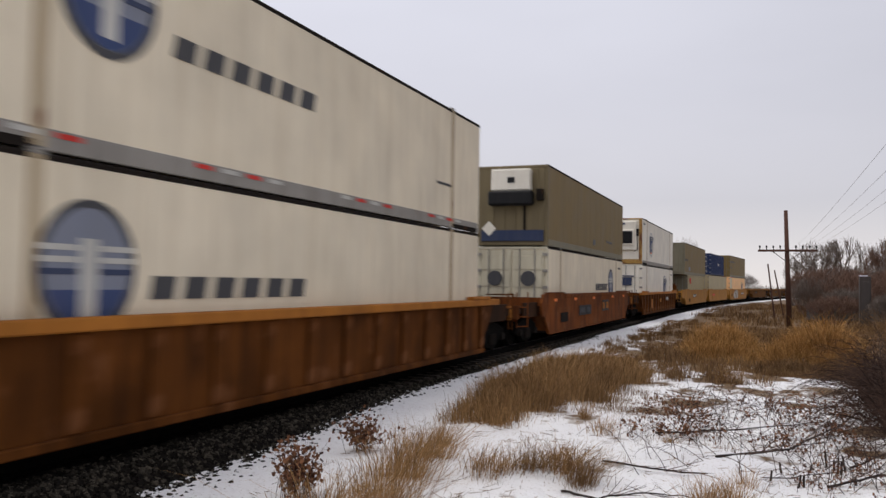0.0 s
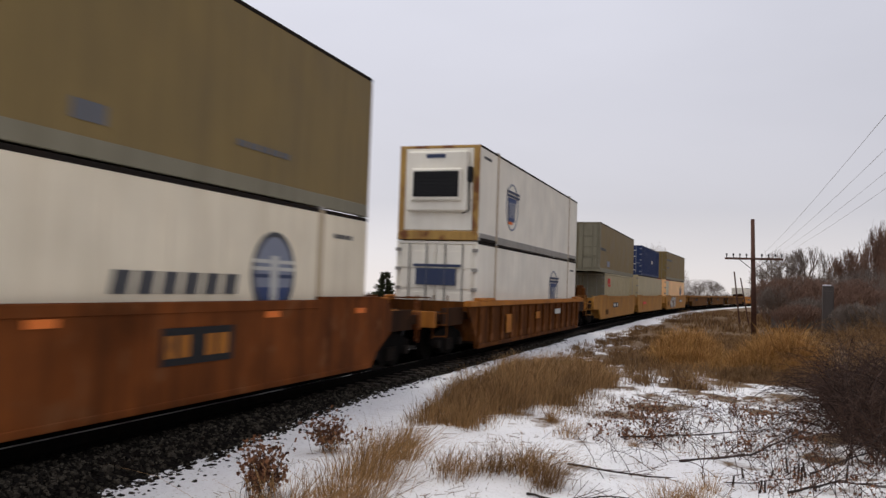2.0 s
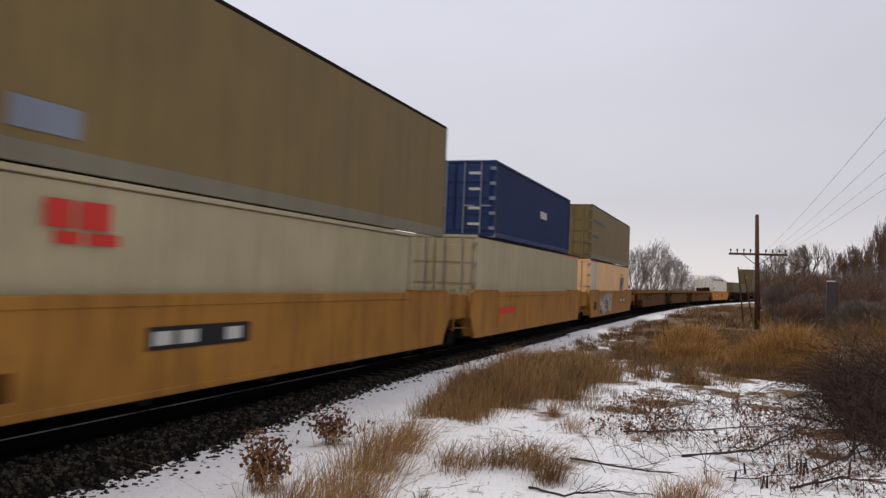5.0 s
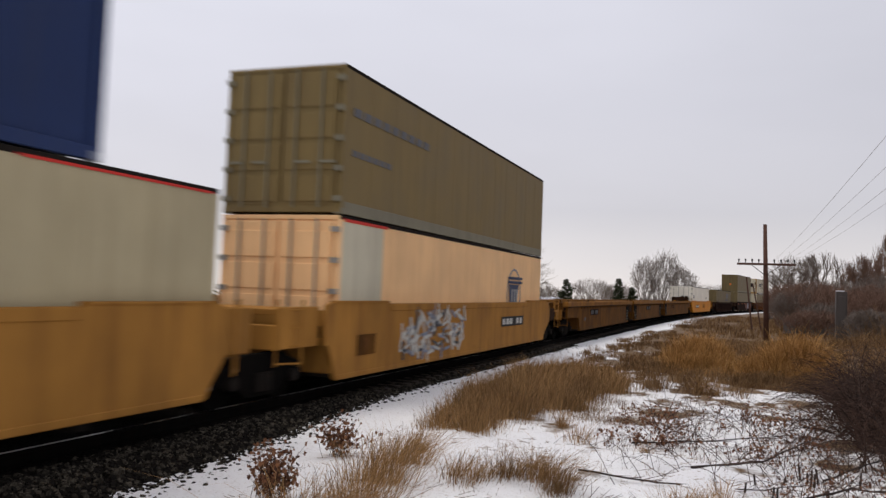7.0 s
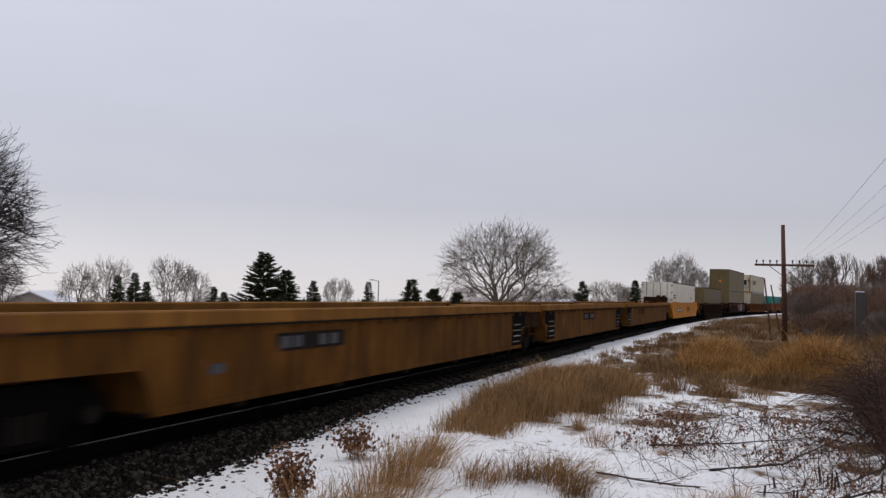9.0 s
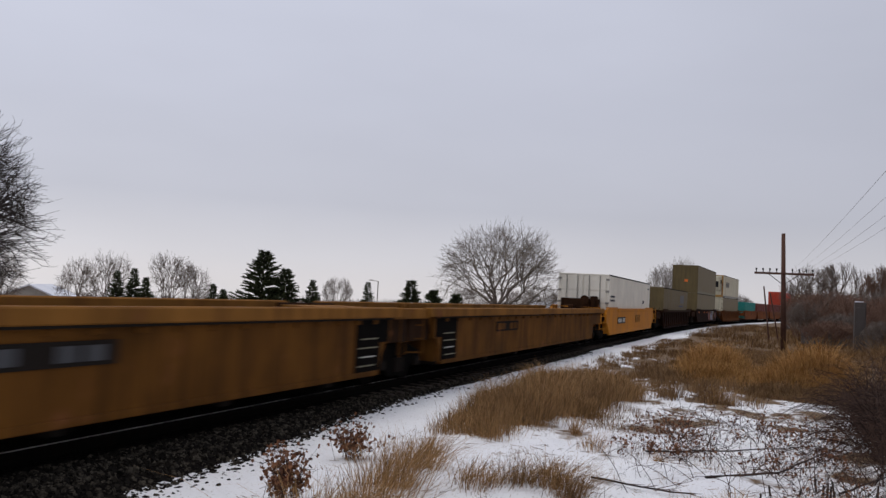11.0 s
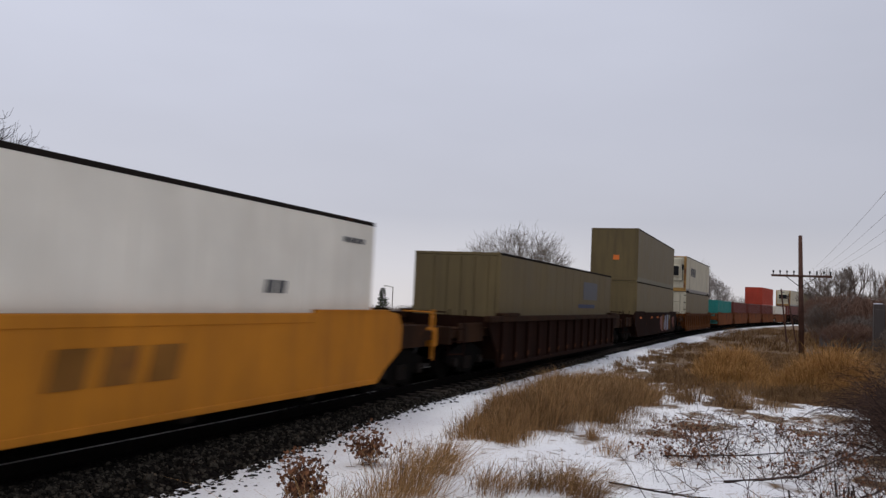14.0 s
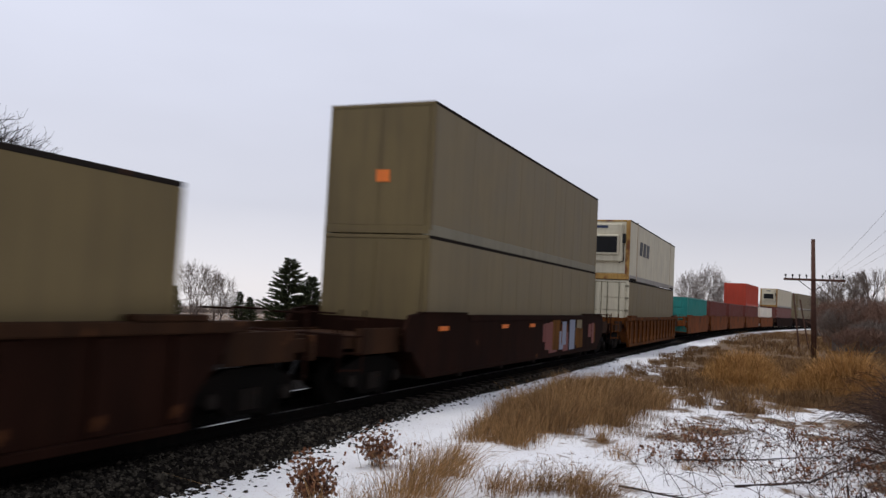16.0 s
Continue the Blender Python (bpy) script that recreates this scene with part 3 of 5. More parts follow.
def container(centre, base, length, high, mat, label, end="plain", end_mat=None, style="panel", posts=False, post_mat=None, rail=None, group="containers on the train"):
    """A freight box: skin, rails, posts, corner castings and its near end."""
    c = thing("shipping_container", label, "container", group)
    hl, w = length / 2, 1.295
    rail = rail or RAIL_GREY
    end_mat = end_mat or mat
    z0, z1 = base, base + high
    bm = bmesh.new()
    if style == "iso":
        # trapezoid corrugation along the sides
        pts, y, k = [], -hl + 0.16, 0
        while y < hl - 0.18:
            pts += [(y, 0.0), (y + 0.07, 0.0), (y + 0.11, -0.036), (y + 0.21, -0.036)]
            y += 0.25
        pts.append((hl - 0.16, 0.0))
        for sx in (-1, 1):
            a = [bm.verts.new((sx * (w - 0.012 + p[1]), p[0], z0 + 0.16)) for p in pts]
            b = [bm.verts.new((sx * (w - 0.012 + p[1]), p[0], z1 - 0.10)) for p in pts]
            for i in range(len(pts) - 1):
                f = (a[i], a[i + 1], b[i + 1], b[i])
                bm.faces.new(f if sx > 0 else f[::-1])
        box(bm, -w + 0.08, w - 0.08, -hl + 0.05, hl - 0.05, z0 + 0.05, z1 - 0.04)
    else:
        box(bm, -w, w, -hl + 0.03, hl - 0.03, z0 + 0.17, z1 - 0.07)
    part("skin", bm, mat, c)
    part("roof", boxes((-w + 0.03, w - 0.03, -hl + 0.03, hl - 0.03, z1 - 0.035, z1 - 0.005)), mat, c)
    if style == "panel":
        # riveted sheet seams stand slightly proud
        n = int(length / 1.22)
        s0 = None
        for i in range(1, n):
            y = -hl + i * length / n
            if s0 is None:
                s0 = part("sheet_seam", boxes((w, w + 0.003, -0.03, 0.03, z0 + 0.245, z1 - 0.105)), mat, c)
                s0.matrix_basis = pose(0, y, 0)
            else:
                same("sheet_seam", s0, c, pose(0, y, 0))
    for sx in (-1, 1):
        part("bottom_rail", boxes((sx * (w - 0.10), sx * (w + 0.008), -hl + 0.02, hl - 0.02, z0, z0 + (0.24 if style == "panel" else 0.16)), bevel=0.01), rail if style == "panel" else mat, c, "dull metal bottom rail" if style == "panel" else "")
        # On panel boxes the rail is coloured dark to draw the gap line.
        part("top_rail", boxes((sx * (w - 0.07), sx * (w + 0.008), -hl, hl, z1 - 0.078, z1), bevel=0.012), DARKGAP if style == "panel" else mat, c)
        for sy in (-1, 1):
            part("corner_post", boxes((sx * (w - 0.12), sx * (w + 0.008), sy * (hl - 0.14), sy * hl, z0 + 0.1, z1 - 0.08), bevel=0.015), end_mat if sy < 0 else mat, c)
            part("corner_casting", boxes((sx * (w - 0.16), sx * (w + 0.012), sy * (hl - 0.17), sy * (hl + 0.006), z0 - 0.01, z0 + 0.11), bevel=0.015), rail, c)
        if posts:
            for sy in (-1, 1):
                y = sy * (hl - 1.98)
                part("lift_post", boxes((sx * (w - 0.02), sx * (w + 0.010), y - 0.09, y + 0.09, z0 + 0.03, z1 + 0.004), bevel=0.006), post_mat or SEAM, c, "rust-stained lifting post")
                part("lift_casting", boxes((sx * (w - 0.1), sx * (w + 0.014), y - 0.1, y + 0.1, z1 - 0.03, z1 + 0.05), bevel=0.01), rail, c)
                # Flat dark strip drawn for the shaded slot; no hollow is cut.
                part("recess", boxes((sx * (w - 0.08), sx * (w + 0.010), min(y, sy * (hl - 0.2)), max(y, sy * (hl - 0.2)), z0 - 0.004, z0 + 0.10)), DARKGAP, c)
    y = -hl
    if end == "doors":
        for sx in (-1, 1):
            a, b = sorted((sx * 0.02, sx * (w - 0.13)))
            d = part("door", boxes((a, b, y - 0.02, y + 0.03, z0 + 0.16, z1 - 0.12), bevel=0.01), end_mat, c)
            for k in range(4):
                zz = z0 + 0.22 + k * (high - 0.42) / 4
                part("door_panel", boxes((a + 0.06, b - 0.06, y - 0.045, y - 0.021, zz, zz + (high - 0.5) / 4 - 0.09), bevel=0.008), end_mat, d)
            for k in (0.30, 0.85):
                xx = sx * k
                part("lock_rod", rods(((xx, y - 0.075, z0 + 0.10), (xx, y - 0.075, z1 - 0.08), 0.022)), rail, d)
                part("rod_handle", boxes((xx - 0.02, xx + sx * 0.34, y - 0.10, y - 0.08, z0 + 0.95, z0 + 1.0)), rail, d)
            for k in range(5):
                part("hinge", boxes((sx * (w - 0.16), sx * (w + 0.016), y - 0.06, y - 0.01, z0 + 0.28 + k * (high - 0.55) / 4 - 0.05, z0 + 0.28 + k * (high - 0.55) / 4 + 0.05)), rail, d)
    elif end == "reefer":
        part("end_panel", boxes((-w + 0.1, w - 0.1, y - 0.01, y + 0.03, z0 + 0.30, z1 - 0.1), bevel=0.01), end_mat, c)
        part("end_beam", boxes((-w + 0.02, w - 0.02, y - 0.05, y + 0.05, z0, z0 + 0.28), bevel=0.02), RUSTY, c, "rusted yellow end beam")
        for sx in (-1, 1):
            part("end_post", boxes((sx * (w - 0.21), sx * (w - 0.01), y - 0.025, y + 0.02, z0 + 0.28, z1 - 0.06), bevel=0.015), RUSTY, c, "rust-streaked end post")
        u = part("cooling_unit", boxes((-0.95, 0.95, y - 0.20, y - 0.01, z0 + 0.85, z1 - 0.2), (-0.8, 0.8, y - 0.3, y - 0.20, z0 + 1.15, z0 + 2.15), bevel=0.05), end_mat, c, "boxy white refrigeration unit")
        part("grille", boxes((-0.72, 0.72, y - 0.325, y - 0.30, z0 + 1.28, z0 + 2.05), bevel=0.01), BLACK, u, "black radiator grille")
        for k in range(7):
            zz = z0 + 1.33 + k * 0.105
            part("grille_slat", boxes((-0.70, 0.70, y - 0.345, y - 0.325, zz, zz + 0.025)), BLACK, u)
        part("control_box", boxes((0.86, 1.08, y - 0.16, y - 0.02, z0 + 1.75, z0 + 2.2), bevel=0.02), BLACK, u)
        part("cable", rods(((0.98, y - 0.10, z0 + 1.75), (1.02, y - 0.10, z0 + 0.9), 0.02), ((1.02, y - 0.10, z0 + 0.9), (0.8, y - 0.10, z0 + 0.8), 0.02)), BLACK, u)
        part("marking_bar", boxes((-0.35, 0.25, y - 0.215, y - 0.20, z1 - 0.42, z1 - 0.30)), NAVYMARK, u)
    elif end == "flat":
        part("end_panel", boxes((-w + 0.12, w - 0.12, y - 0.01, y + 0.03, z0 + 0.2, z1 - 0.1), bevel=0.008), end_mat, c)
        part("end_seam", boxes((-0.03, 0.03, y - 0.02, y - 0.01, z0 + 0.2, z1 - 0.1)), end_mat, c)
    else:
        d = part("end_panel", boxes((-w + 0.12, w - 0.12, y - 0.01, y + 0.03, z0 + 0.2, z1 - 0.1), bevel=0.008), end_mat, c)
        for k in range(1, 6):
            part("end_rib", boxes((-w + 0.12 + k * 0.41, -w + 0.2 + k * 0.41, y - 0.035, y - 0.011, z0 + 0.2, z1 - 0.12), bevel=0.006), end_mat, d)
    for za, zb in ((z1 - 0.09, z1 - 0.004), (z0 + 0.02, z0 + 0.2)):
        part("end_rail", boxes((-w, w, y - 0.012, y + 0.05, za, zb), bevel=0.01), end_mat if end != "reefer" else RUSTY, c)
    MOVING.append((c, centre))
    return c


def letters(c, y0, y1, z, h, mat, n=6, x=1.298):
    """Plain blocks where a company name stands."""
    step = (y1 - y0) / n
    for i in range(n):
        a = y0 + i * step
        w = step * 0.70
        part("name_block", plate(bmesh.new(), [(a, z - h / 2), (a + w, z - h / 2), (a + w + h * 0.22, z + h / 2), (a + h * 0.22, z + h / 2)], x, x + 0.014), mat, c)


def round_emblem(c, y, z, r, x=1.298):
    part("emblem", disc(x, y, z, r, squash=1.05), BLUEGREY, c, "round grey-and-blue emblem")
    part("emblem_ring", disc(x + 0.004, y, z, r, inner=r * 0.88, squash=1.05), GREYMARK, c)
    part("emblem_base", disc(x + 0.006, y, z - 0.02, r * 0.84, a0=200, a1=340, squash=1.05), BLUEMARK, c)
    for sy in (-1, 1):
        for k in (-0.1, 0.08, 0.26):
            a, b = sorted((y + sy * r * 0.22, y + sy * r * 0.95))
            part("emblem_stripe", boxes((x + 0.012, x + 0.020, a, b, z + k * r, z + k * r + r * 0.09)), PALEMARK if k > 0 else NAVYMARK, c)
    part("emblem_stem", boxes((x + 0.012, x + 0.020, y - r * 0.17, y + r * 0.17, z - r * 0.75, z + r * 0.45)), PALEMARK, c)


def arc_emblem(c, y, z, r, x=1.298, mat=None):
    mat = mat or BLUEMARK
    part("emblem_ring", disc(x, y, z, r, inner=r * 0.93), BLUEGREY, c, "thin ring emblem with a dark blue block")
    bm = bmesh.new()
    plate(bm, [(y - r * 0.75, z + r * 0.38), (y - r * 0.62, z - r * 0.62), (y + r * 0.35, z - r * 0.62), (y + r * 0.62, z + r * 0.38)], x + 0.014, x + 0.024)
    part("emblem_block", bm, mat, c)
    for k in (0.42, 0.58):
        part("emblem_stripe", boxes((x + 0.014, x + 0.024, y - r * 0.9, y + r * 1.15, z + r * k, z + r * (k + 0.10))), NAVYMARK, c)
    part("emblem_foot", boxes((x + 0.014, x + 0.026, y - r * 0.62, y + r * 0.05, z - r * 0.74, z - r * 0.63)), ORANGEMARK, c)
    for k in (-0.35, 0.05, 0.4):
        part("emblem_cut", boxes((x + 0.024, x + 0.030, y + r * k - r * 0.07, y + r * k + r * 0.05, z - r * 0.45, z + r * 0.2)), PALEMARK, c)


FADED = painted("faded_blue_lettering", (0.12, 0.125, 0.14), (0.12, 0.10, 0.08), 0.4)
B0, L53, H53 = 0.33, 16.15, 2.88
B1 = B0 + H53 + 0.03
ORANGE_TICKS = [("reflector", ORANGEMARK, y, y + 0.42, 1.28, 1.38) for y in (-7.6, -4.3, -0.6, 4.1, 7.4)]

# first wagon: two white boxes in a ribbed brown car
A = 12.44
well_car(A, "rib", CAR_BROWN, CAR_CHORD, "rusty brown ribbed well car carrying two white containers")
for base, lz, ez, ly, ey in ((B0, 1.78, 2.05, (-4.35, -0.55), -5.55), (B1, 4.90, 5.30, (-4.05, -0.35), -5.35)):
    c = container(A, base, L53, H53, WHITE, "dusty white container with a round emblem and name blocks", posts=True)
    letters(c, *ly, lz, 0.29, GREYMARK)
    round_emblem(c, ey + 0.2, ez - 0.05, 0.74 if base < 1 else 0.78)
    letters(c, 5.1, 6.0, base + 1.0, 0.06, GREYMARK, 9)
    if base > 1:
        for k in range(26):
            if k % 7 < 4:
                part("reflector", boxes((1.304, 1.312, -7.6 + k * 0.58, -7.25 + k * 0.58, base + 0.15, base + 0.21)), REDMARK if k % 2 else PALEMARK, c)

# second: tan refrigerated box over a white one
B = 36.06
car = well_car(B, "smooth", CAR_RED, CAR_RED, "red-brown smooth-sided well car with dark lettering panels", lo=0.17,
               marks=id_panel(-2.2, 0.85, 0.40, 2.4) + id_panel(2.4, 0.95, 0.5, 1.6) + ORANGE_TICKS + [("marking_panel", DARKGAP, -6.6, -5.4, 0.5, 0.85)])
panel_bars(car, -2.2, 0.85, 0.2, 2.2, 6, GREYMARK)
panel_bars(car, 2.4, 0.95, 0.3, 1.45, 5, CAR_CHORD)
c = container(B, B0, L53, H53, WHITE, "white container with round emblem and rusty round door vents", end="doors", end_mat=CREAM, posts=True)
letters(c, 0.75, 3.55, 1.80, 0.30, GREYMARK)
round_emblem(c, 4.5, 1.98, 0.66)
letters(c, 6.6, 7.4, 2.75, 0.08, GREYMARK, 4)
for sx in (-0.62, 0.62):
    part("door_emblem", rods(((sx, -8.10, B0 + 1.75), (sx, -8.18, B0 + 1.75), 0.27), sides=20), GREYMARK, c, "round grimy disc on the door")
c = container(B, B1, L53, H53, TAN, "tan refrigerated container with a small white cooling unit", end="plain", end_mat=TAN_GREY, rail=DOOR_GREY)
u = part("cooling_unit", boxes((-0.72, 0.72, -8.42, -8.08, B1 + 1.95, B1 + 2.72), bevel=0.04), WHITE2, c, "white cooling unit high on the end")
part("fuel_tank", boxes((-0.80, 0.80, -8.55, -8.08, B1 + 1.42, B1 + 1.93), bevel=0.06), BLACK, u, "black tank under the cooling unit")
part("gauge", boxes((-0.1, 0.16, -8.44, -8.42, B1 + 2.22, B1 + 2.42)), BLACK, u)
part("tank_bracket", boxes((0.92, 1.14, -8.30, -8.08, B1 + 1.6, B1 + 2.0), (0.42, 0.50, -8.14, -8.08, B1 + 0.2, B1 + 1.42)), DARKGAP, u)
part("bumper", boxes((-1.15, 1.15, -8.16, -8.08, B1 + 0.16, B1 + 0.56), bevel=0.02), NAVYMARK, c, "dark blue-grey lower panel")
bm = boxes((-0.19, 0.19, -8.175, -8.165, -0.19, 0.19))
bmesh.ops.rotate(bm, verts=bm.verts, cent=(0, 0, 0), matrix=Matrix.Rotation(radians(45), 3, "Y"))
bmesh.ops.translate(bm, verts=bm.verts, vec=(-0.85, 0, B1 + 0.62))
part("placard", bm, WHITE2, c, "white diamond placard")
part("patch", boxes((1.298, 1.306, 0.0, 0.55, B1 + 0.42, B1 + 0.66)), FADED, c)
letters(c, 3.3, 4.9, B1 + 0.72, 0.10, FADED, 5)

# third: white refrigerated pair in a ribbed car
C = 60.03
well_car(C, "rib", CAR_BROWN, CAR_CHORD, "rusty brown ribbed well car with patched panels",
         marks=[("patch", PALEMARK, 2.6, 3.7, 0.85, 1.05), ("patch", CAR_CHORD, -5.2, -4.6, 0.4, 1.0), ("patch", CAR_CHORD, -0.9, -0.3, 0.75, 1.0)])
c = container(C, B0, L53, H53, WHITE2, "clean white container with a ring emblem low on its side", end="doors", end_mat=WHITE2, posts=True)
arc_emblem(c, 2.95, 1.78, 0.86)
letters(c, 6.6, 7.5, 2.75, 0.07, GREYMARK, 4)
part("door_emblem", boxes((-0.62, 0.66, -8.17, -8.15, B0 + 1.55, B0 + 2.05)), NAVYMARK, c, "dark blue block on the doors")
part("door_stripe", boxes((-0.7, 0.8, -8.17, -8.15, B0 + 2.10, B0 + 2.18)), NAVYMARK, c)
c = container(C, B1, L53, H53, WHITE2, "white refrigerated container with rust on its end frame", end="reefer", end_mat=WHITE2, posts=True)
arc_emblem(c, -4.25, B1 + 1.36, 0.80)
letters(c, -7.7, -6.9, B1 + 2.55, 0.08, GREYMARK, 4)

# fourth to sixth: an articulated yellow set
D = 84.0
car = well_car(D, "smooth", CAR_YELLOW, CAR_YELLOW, "yellow articulated well car with hand-brake gear on its deck", half=(12.07, 9.5), side_half=8.0, ends=(True, False), trucks=(-9.9, 9.43), reach=2.6,
               marks=id_panel(-2.0, 0.98, 0.30, 2.3) + [("stencil_panel", CAR_DULL, -6.2, -5.2, 0.45, 0.75)], brake=True)
panel_bars(car, -2.0, 0.98, 0.18, 2.1, 4)
c = container(D, B0, 12.19, 2.59, OLIVE_WHITE, "aged pale ribbed container with a red mark", end="doors", end_mat=DOOR_GREY, style="iso")
for k, (a, b) in enumerate(((-4.75, -4.35), (-4.25, -3.75))):
    part("red_mark", boxes((1.296, 1.306, a, b, 2.30, 2.62)), REDMARK, c)
    part("red_mark", boxes((1.296, 1.306, a + 0.15, b + 0.15, 2.12, 2.26)), REDMARK, c)
c = container(D, B0 + 2.62, L53 + 0.05, 2.86, TAN, "long tan container overhanging the shorter box beneath", end="doors", end_mat=DOOR_GREY, rail=DOOR_GREY)
part("patch", boxes((1.304, 1.310, -5.3, -4.3, B0 + 2.98, B0 + 3.32)), BLUEGREY, c)
letters(c, -7.9, -5.8, B0 + 3.95, 0.16, GREYMARK, 4)
E_C = 102.85
car = well_car(E_C, "smooth", CAR_YELLOW, CAR_YELLOW, "yellow articulated well car with red painted marks", half=9.45, side_half=8.15, ends=(False, False), trucks=(10.1,),
               marks=[("red_mark", REDMARK, -5.6, -3.7, 0.85, 1.05), ("red_mark", CAR_CHORD, -5.8, -5.1, 0.45, 0.85)])
c = container(E_C + 0.35, B0, L53, H53, OLIVE_WHITE, "weathered pale long container with a red edge strip", end="doors", end_mat=OLIVE_WHITE)
part("red_strip", boxes((1.303, 1.309, 4.6, 7.9, B0 + 2.79, B0 + 2.825)), REDMARK, c)
c = container(E_C, B1, 12.19, 2.42 + 0.0, BLUE, "navy blue ribbed container with pale stencils", end="doors", end_mat=BLUE, style="iso", rail=BLUEGREY)
part("white_mark", boxes((1.296, 1.306, 0.2, 1.3, 4.35, 4.62)), PALEMARK, c)
for k in (3.6, 4.1, 4.7, 5.2):
    part("door_stencil", boxes((0.45, 0.85, -6.175, -6.165, k, k + 0.08)), PALEMARK, c)
F_C = 123.1
car = well_car(F_C, "smooth", CAR_YELLOW, CAR_YELLOW, "yellow well car with pale spray-painted scrawl", lo=0.18, half=(10.1, 11.9), ends=(False, True), trucks=(9.9,),
               marks=id_panel(3.9, 0.95, 0.30, 2.6) + [("stencil_panel", CAR_DULL, -7.4, -6.6, 0.55, 0.95)])
panel_bars(car, 3.9, 0.95, 0.18, 2.4, 6)
rng = random.Random(11)
for i in range(120):   # scrawl strokes
    y, z = rng.uniform(-5.3, -1.0), rng.uniform(0.36, 1.36)
    bm = boxes((1.429, 1.435 + 0.00025 * i, -0.20, 0.20, -0.032, 0.032))
    bmesh.ops.rotate(bm, verts=bm.verts, cent=(0, 0, 0), matrix=Matrix.Rotation(rng.uniform(-1.5, 1.5), 3, "X"))
    bmesh.ops.translate(bm, verts=bm.verts, vec=(0, y, z))
    part("scrawl_stroke", bm, rng.choice((PALEMARK, PALEMARK, GREYMARK, BLUEGREY)), car)
c = container(F_C, B0, L53, H53, PEACH, "peach-orange container with stained doors and a ring emblem", end="doors", end_mat=PEACH, posts=False)
arc_emblem(c, 4.4, 1.80, 0.84, mat=NAVYMARK)
part("front_panel", boxes((1.295, 1.303, -8.0, -6.1, B0 + 0.26, B0 + 2.76)), CREAM, c, "cream replacement panel")
part("red_strip", boxes((1.303, 1.309, -7.9, -5.9, B0 + 2.77, B0 + 2.83)), REDMARK, c)
c = container(F_C, B1, L53, H53 - 0.03, TAN, "long tan container with faint blue lettering blocks", end="doors", end_mat=TAN, rail=DOOR_GREY)
letters(c, -7.7, -3.6, B1 + 2.0, 0.17, FADED, 9)
letters(c, -7.7, -5.8, B1 + 1.2, 0.12, FADED, 6)

# three empty wells
for i, cen in enumerate((146.6, 166.3, 187.2)):
    panel = (-4.2, -0.4, -4.4)[i]
    car = well_car(cen, "trough", CAR_DULL, CHORD_DULL, "empty dull yellow well car with grimy sides", half=((11.6, 10.25), (9.45, 9.45), (11.45, 11.5))[i], side_half=8.8 if i == 2 else 8.0, ends=(i == 0, i == 2), trucks=((-9.6, 10.25), (9.45,), (9.7,))[i],
                   marks=[("stencil_panel", DARKGAP, panel - 1.1, panel + 1.1, 0.88, 1.16)] + [("reflector", GREYMARK, -6.9, -6.6, 0.66, 0.80)] * (i == 0), brake=False, dark_ends=True)
    panel_bars(car, panel, 1.02, 0.18, 2.0, 5, GREYMARK if i < 2 else CAR_DULL)

# white box alone in a bright yellow well
H_C = 208.8
car = well_car(H_C, "smooth", CAR_BRIGHT, CAR_BRIGHT, "bright yellow well car with brake gear and lettering blocks", half=(10.1, 11.9), marks=id_panel(-4.6, 0.92, 0.34, 2.6), trucks=(-8.7, 9.9), brake=True)
panel_bars(car, -4.6, 0.92, 0.2, 2.4, 6)
letters(car, 0.6, 2.8, 0.95, 0.44, CHORD_DULL, 3, 1.431)
c = container(H_C, B0, L53, H53 + 0.04, WHITE2, "plain white container riding alone in its well", end="doors", end_mat=WHITE2)
letters(c, -7.6, -6.2, 2.15, 0.10, GREYMARK, 5)
letters(c, -7.6, -6.2, 1.95, 0.10, GREYMARK, 5)
letters(c, 6.9, 7.7, 2.85, 0.09, GREYMARK, 4)
letters(c, 4.6, 5.2, 1.95, 0.2, GREYMARK, 2)

I_C = 232.6
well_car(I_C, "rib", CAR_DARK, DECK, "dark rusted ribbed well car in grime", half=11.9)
c = container(I_C, B0, L53, H53, TAN_DULL, "tan container with a faded blue-grey lettering patch", end="plain", end_mat=TAN_DULL, posts=False, rail=DOOR_GREY)
part("faded_patch", boxes((1.304, 1.309, 2.4, 5.0, 2.05, 2.75)), FADED, c)
part("faded_stripe", boxes((1.304, 1.309, 1.6, 4.6, 1.72, 1.86)), NAVYMARK, c)

J_C = 256.4
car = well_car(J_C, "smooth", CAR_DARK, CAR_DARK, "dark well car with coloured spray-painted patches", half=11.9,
               marks=[("reflector", ORANGEMARK, y, y + 0.5, 1.2, 1.3) for y in (-7.6, -3.4, -0.9)])
rng = random.Random(5)
for i in range(18):
    y = rng.uniform(0.3, 7.6)
    part("paint_patch", boxes((1.429, 1.434 + 0.0006 * i, y, y + rng.uniform(0.3, 0.9), 0.35 + rng.random() * 0.4, 0.95 + rng.random() * 0.5)), rng.choice((BLUEGREY, OXIDE, CAR_RED, CAR_DULL, TAN_GREY)), car)
for base in (B0, B1):
    c = container(J_C, base, L53, H53 + 0.03, TAN_GREY, "grey-tan container with a smooth grimy end", end="flat", end_mat=TAN_DULL, rail=DOOR_GREY)
    if base > 1:
        part("orange_tag", boxes((-0.05, 0.28, -8.10, -8.088, base + 1.15, base + 1.42)), ORANGEMARK, c)

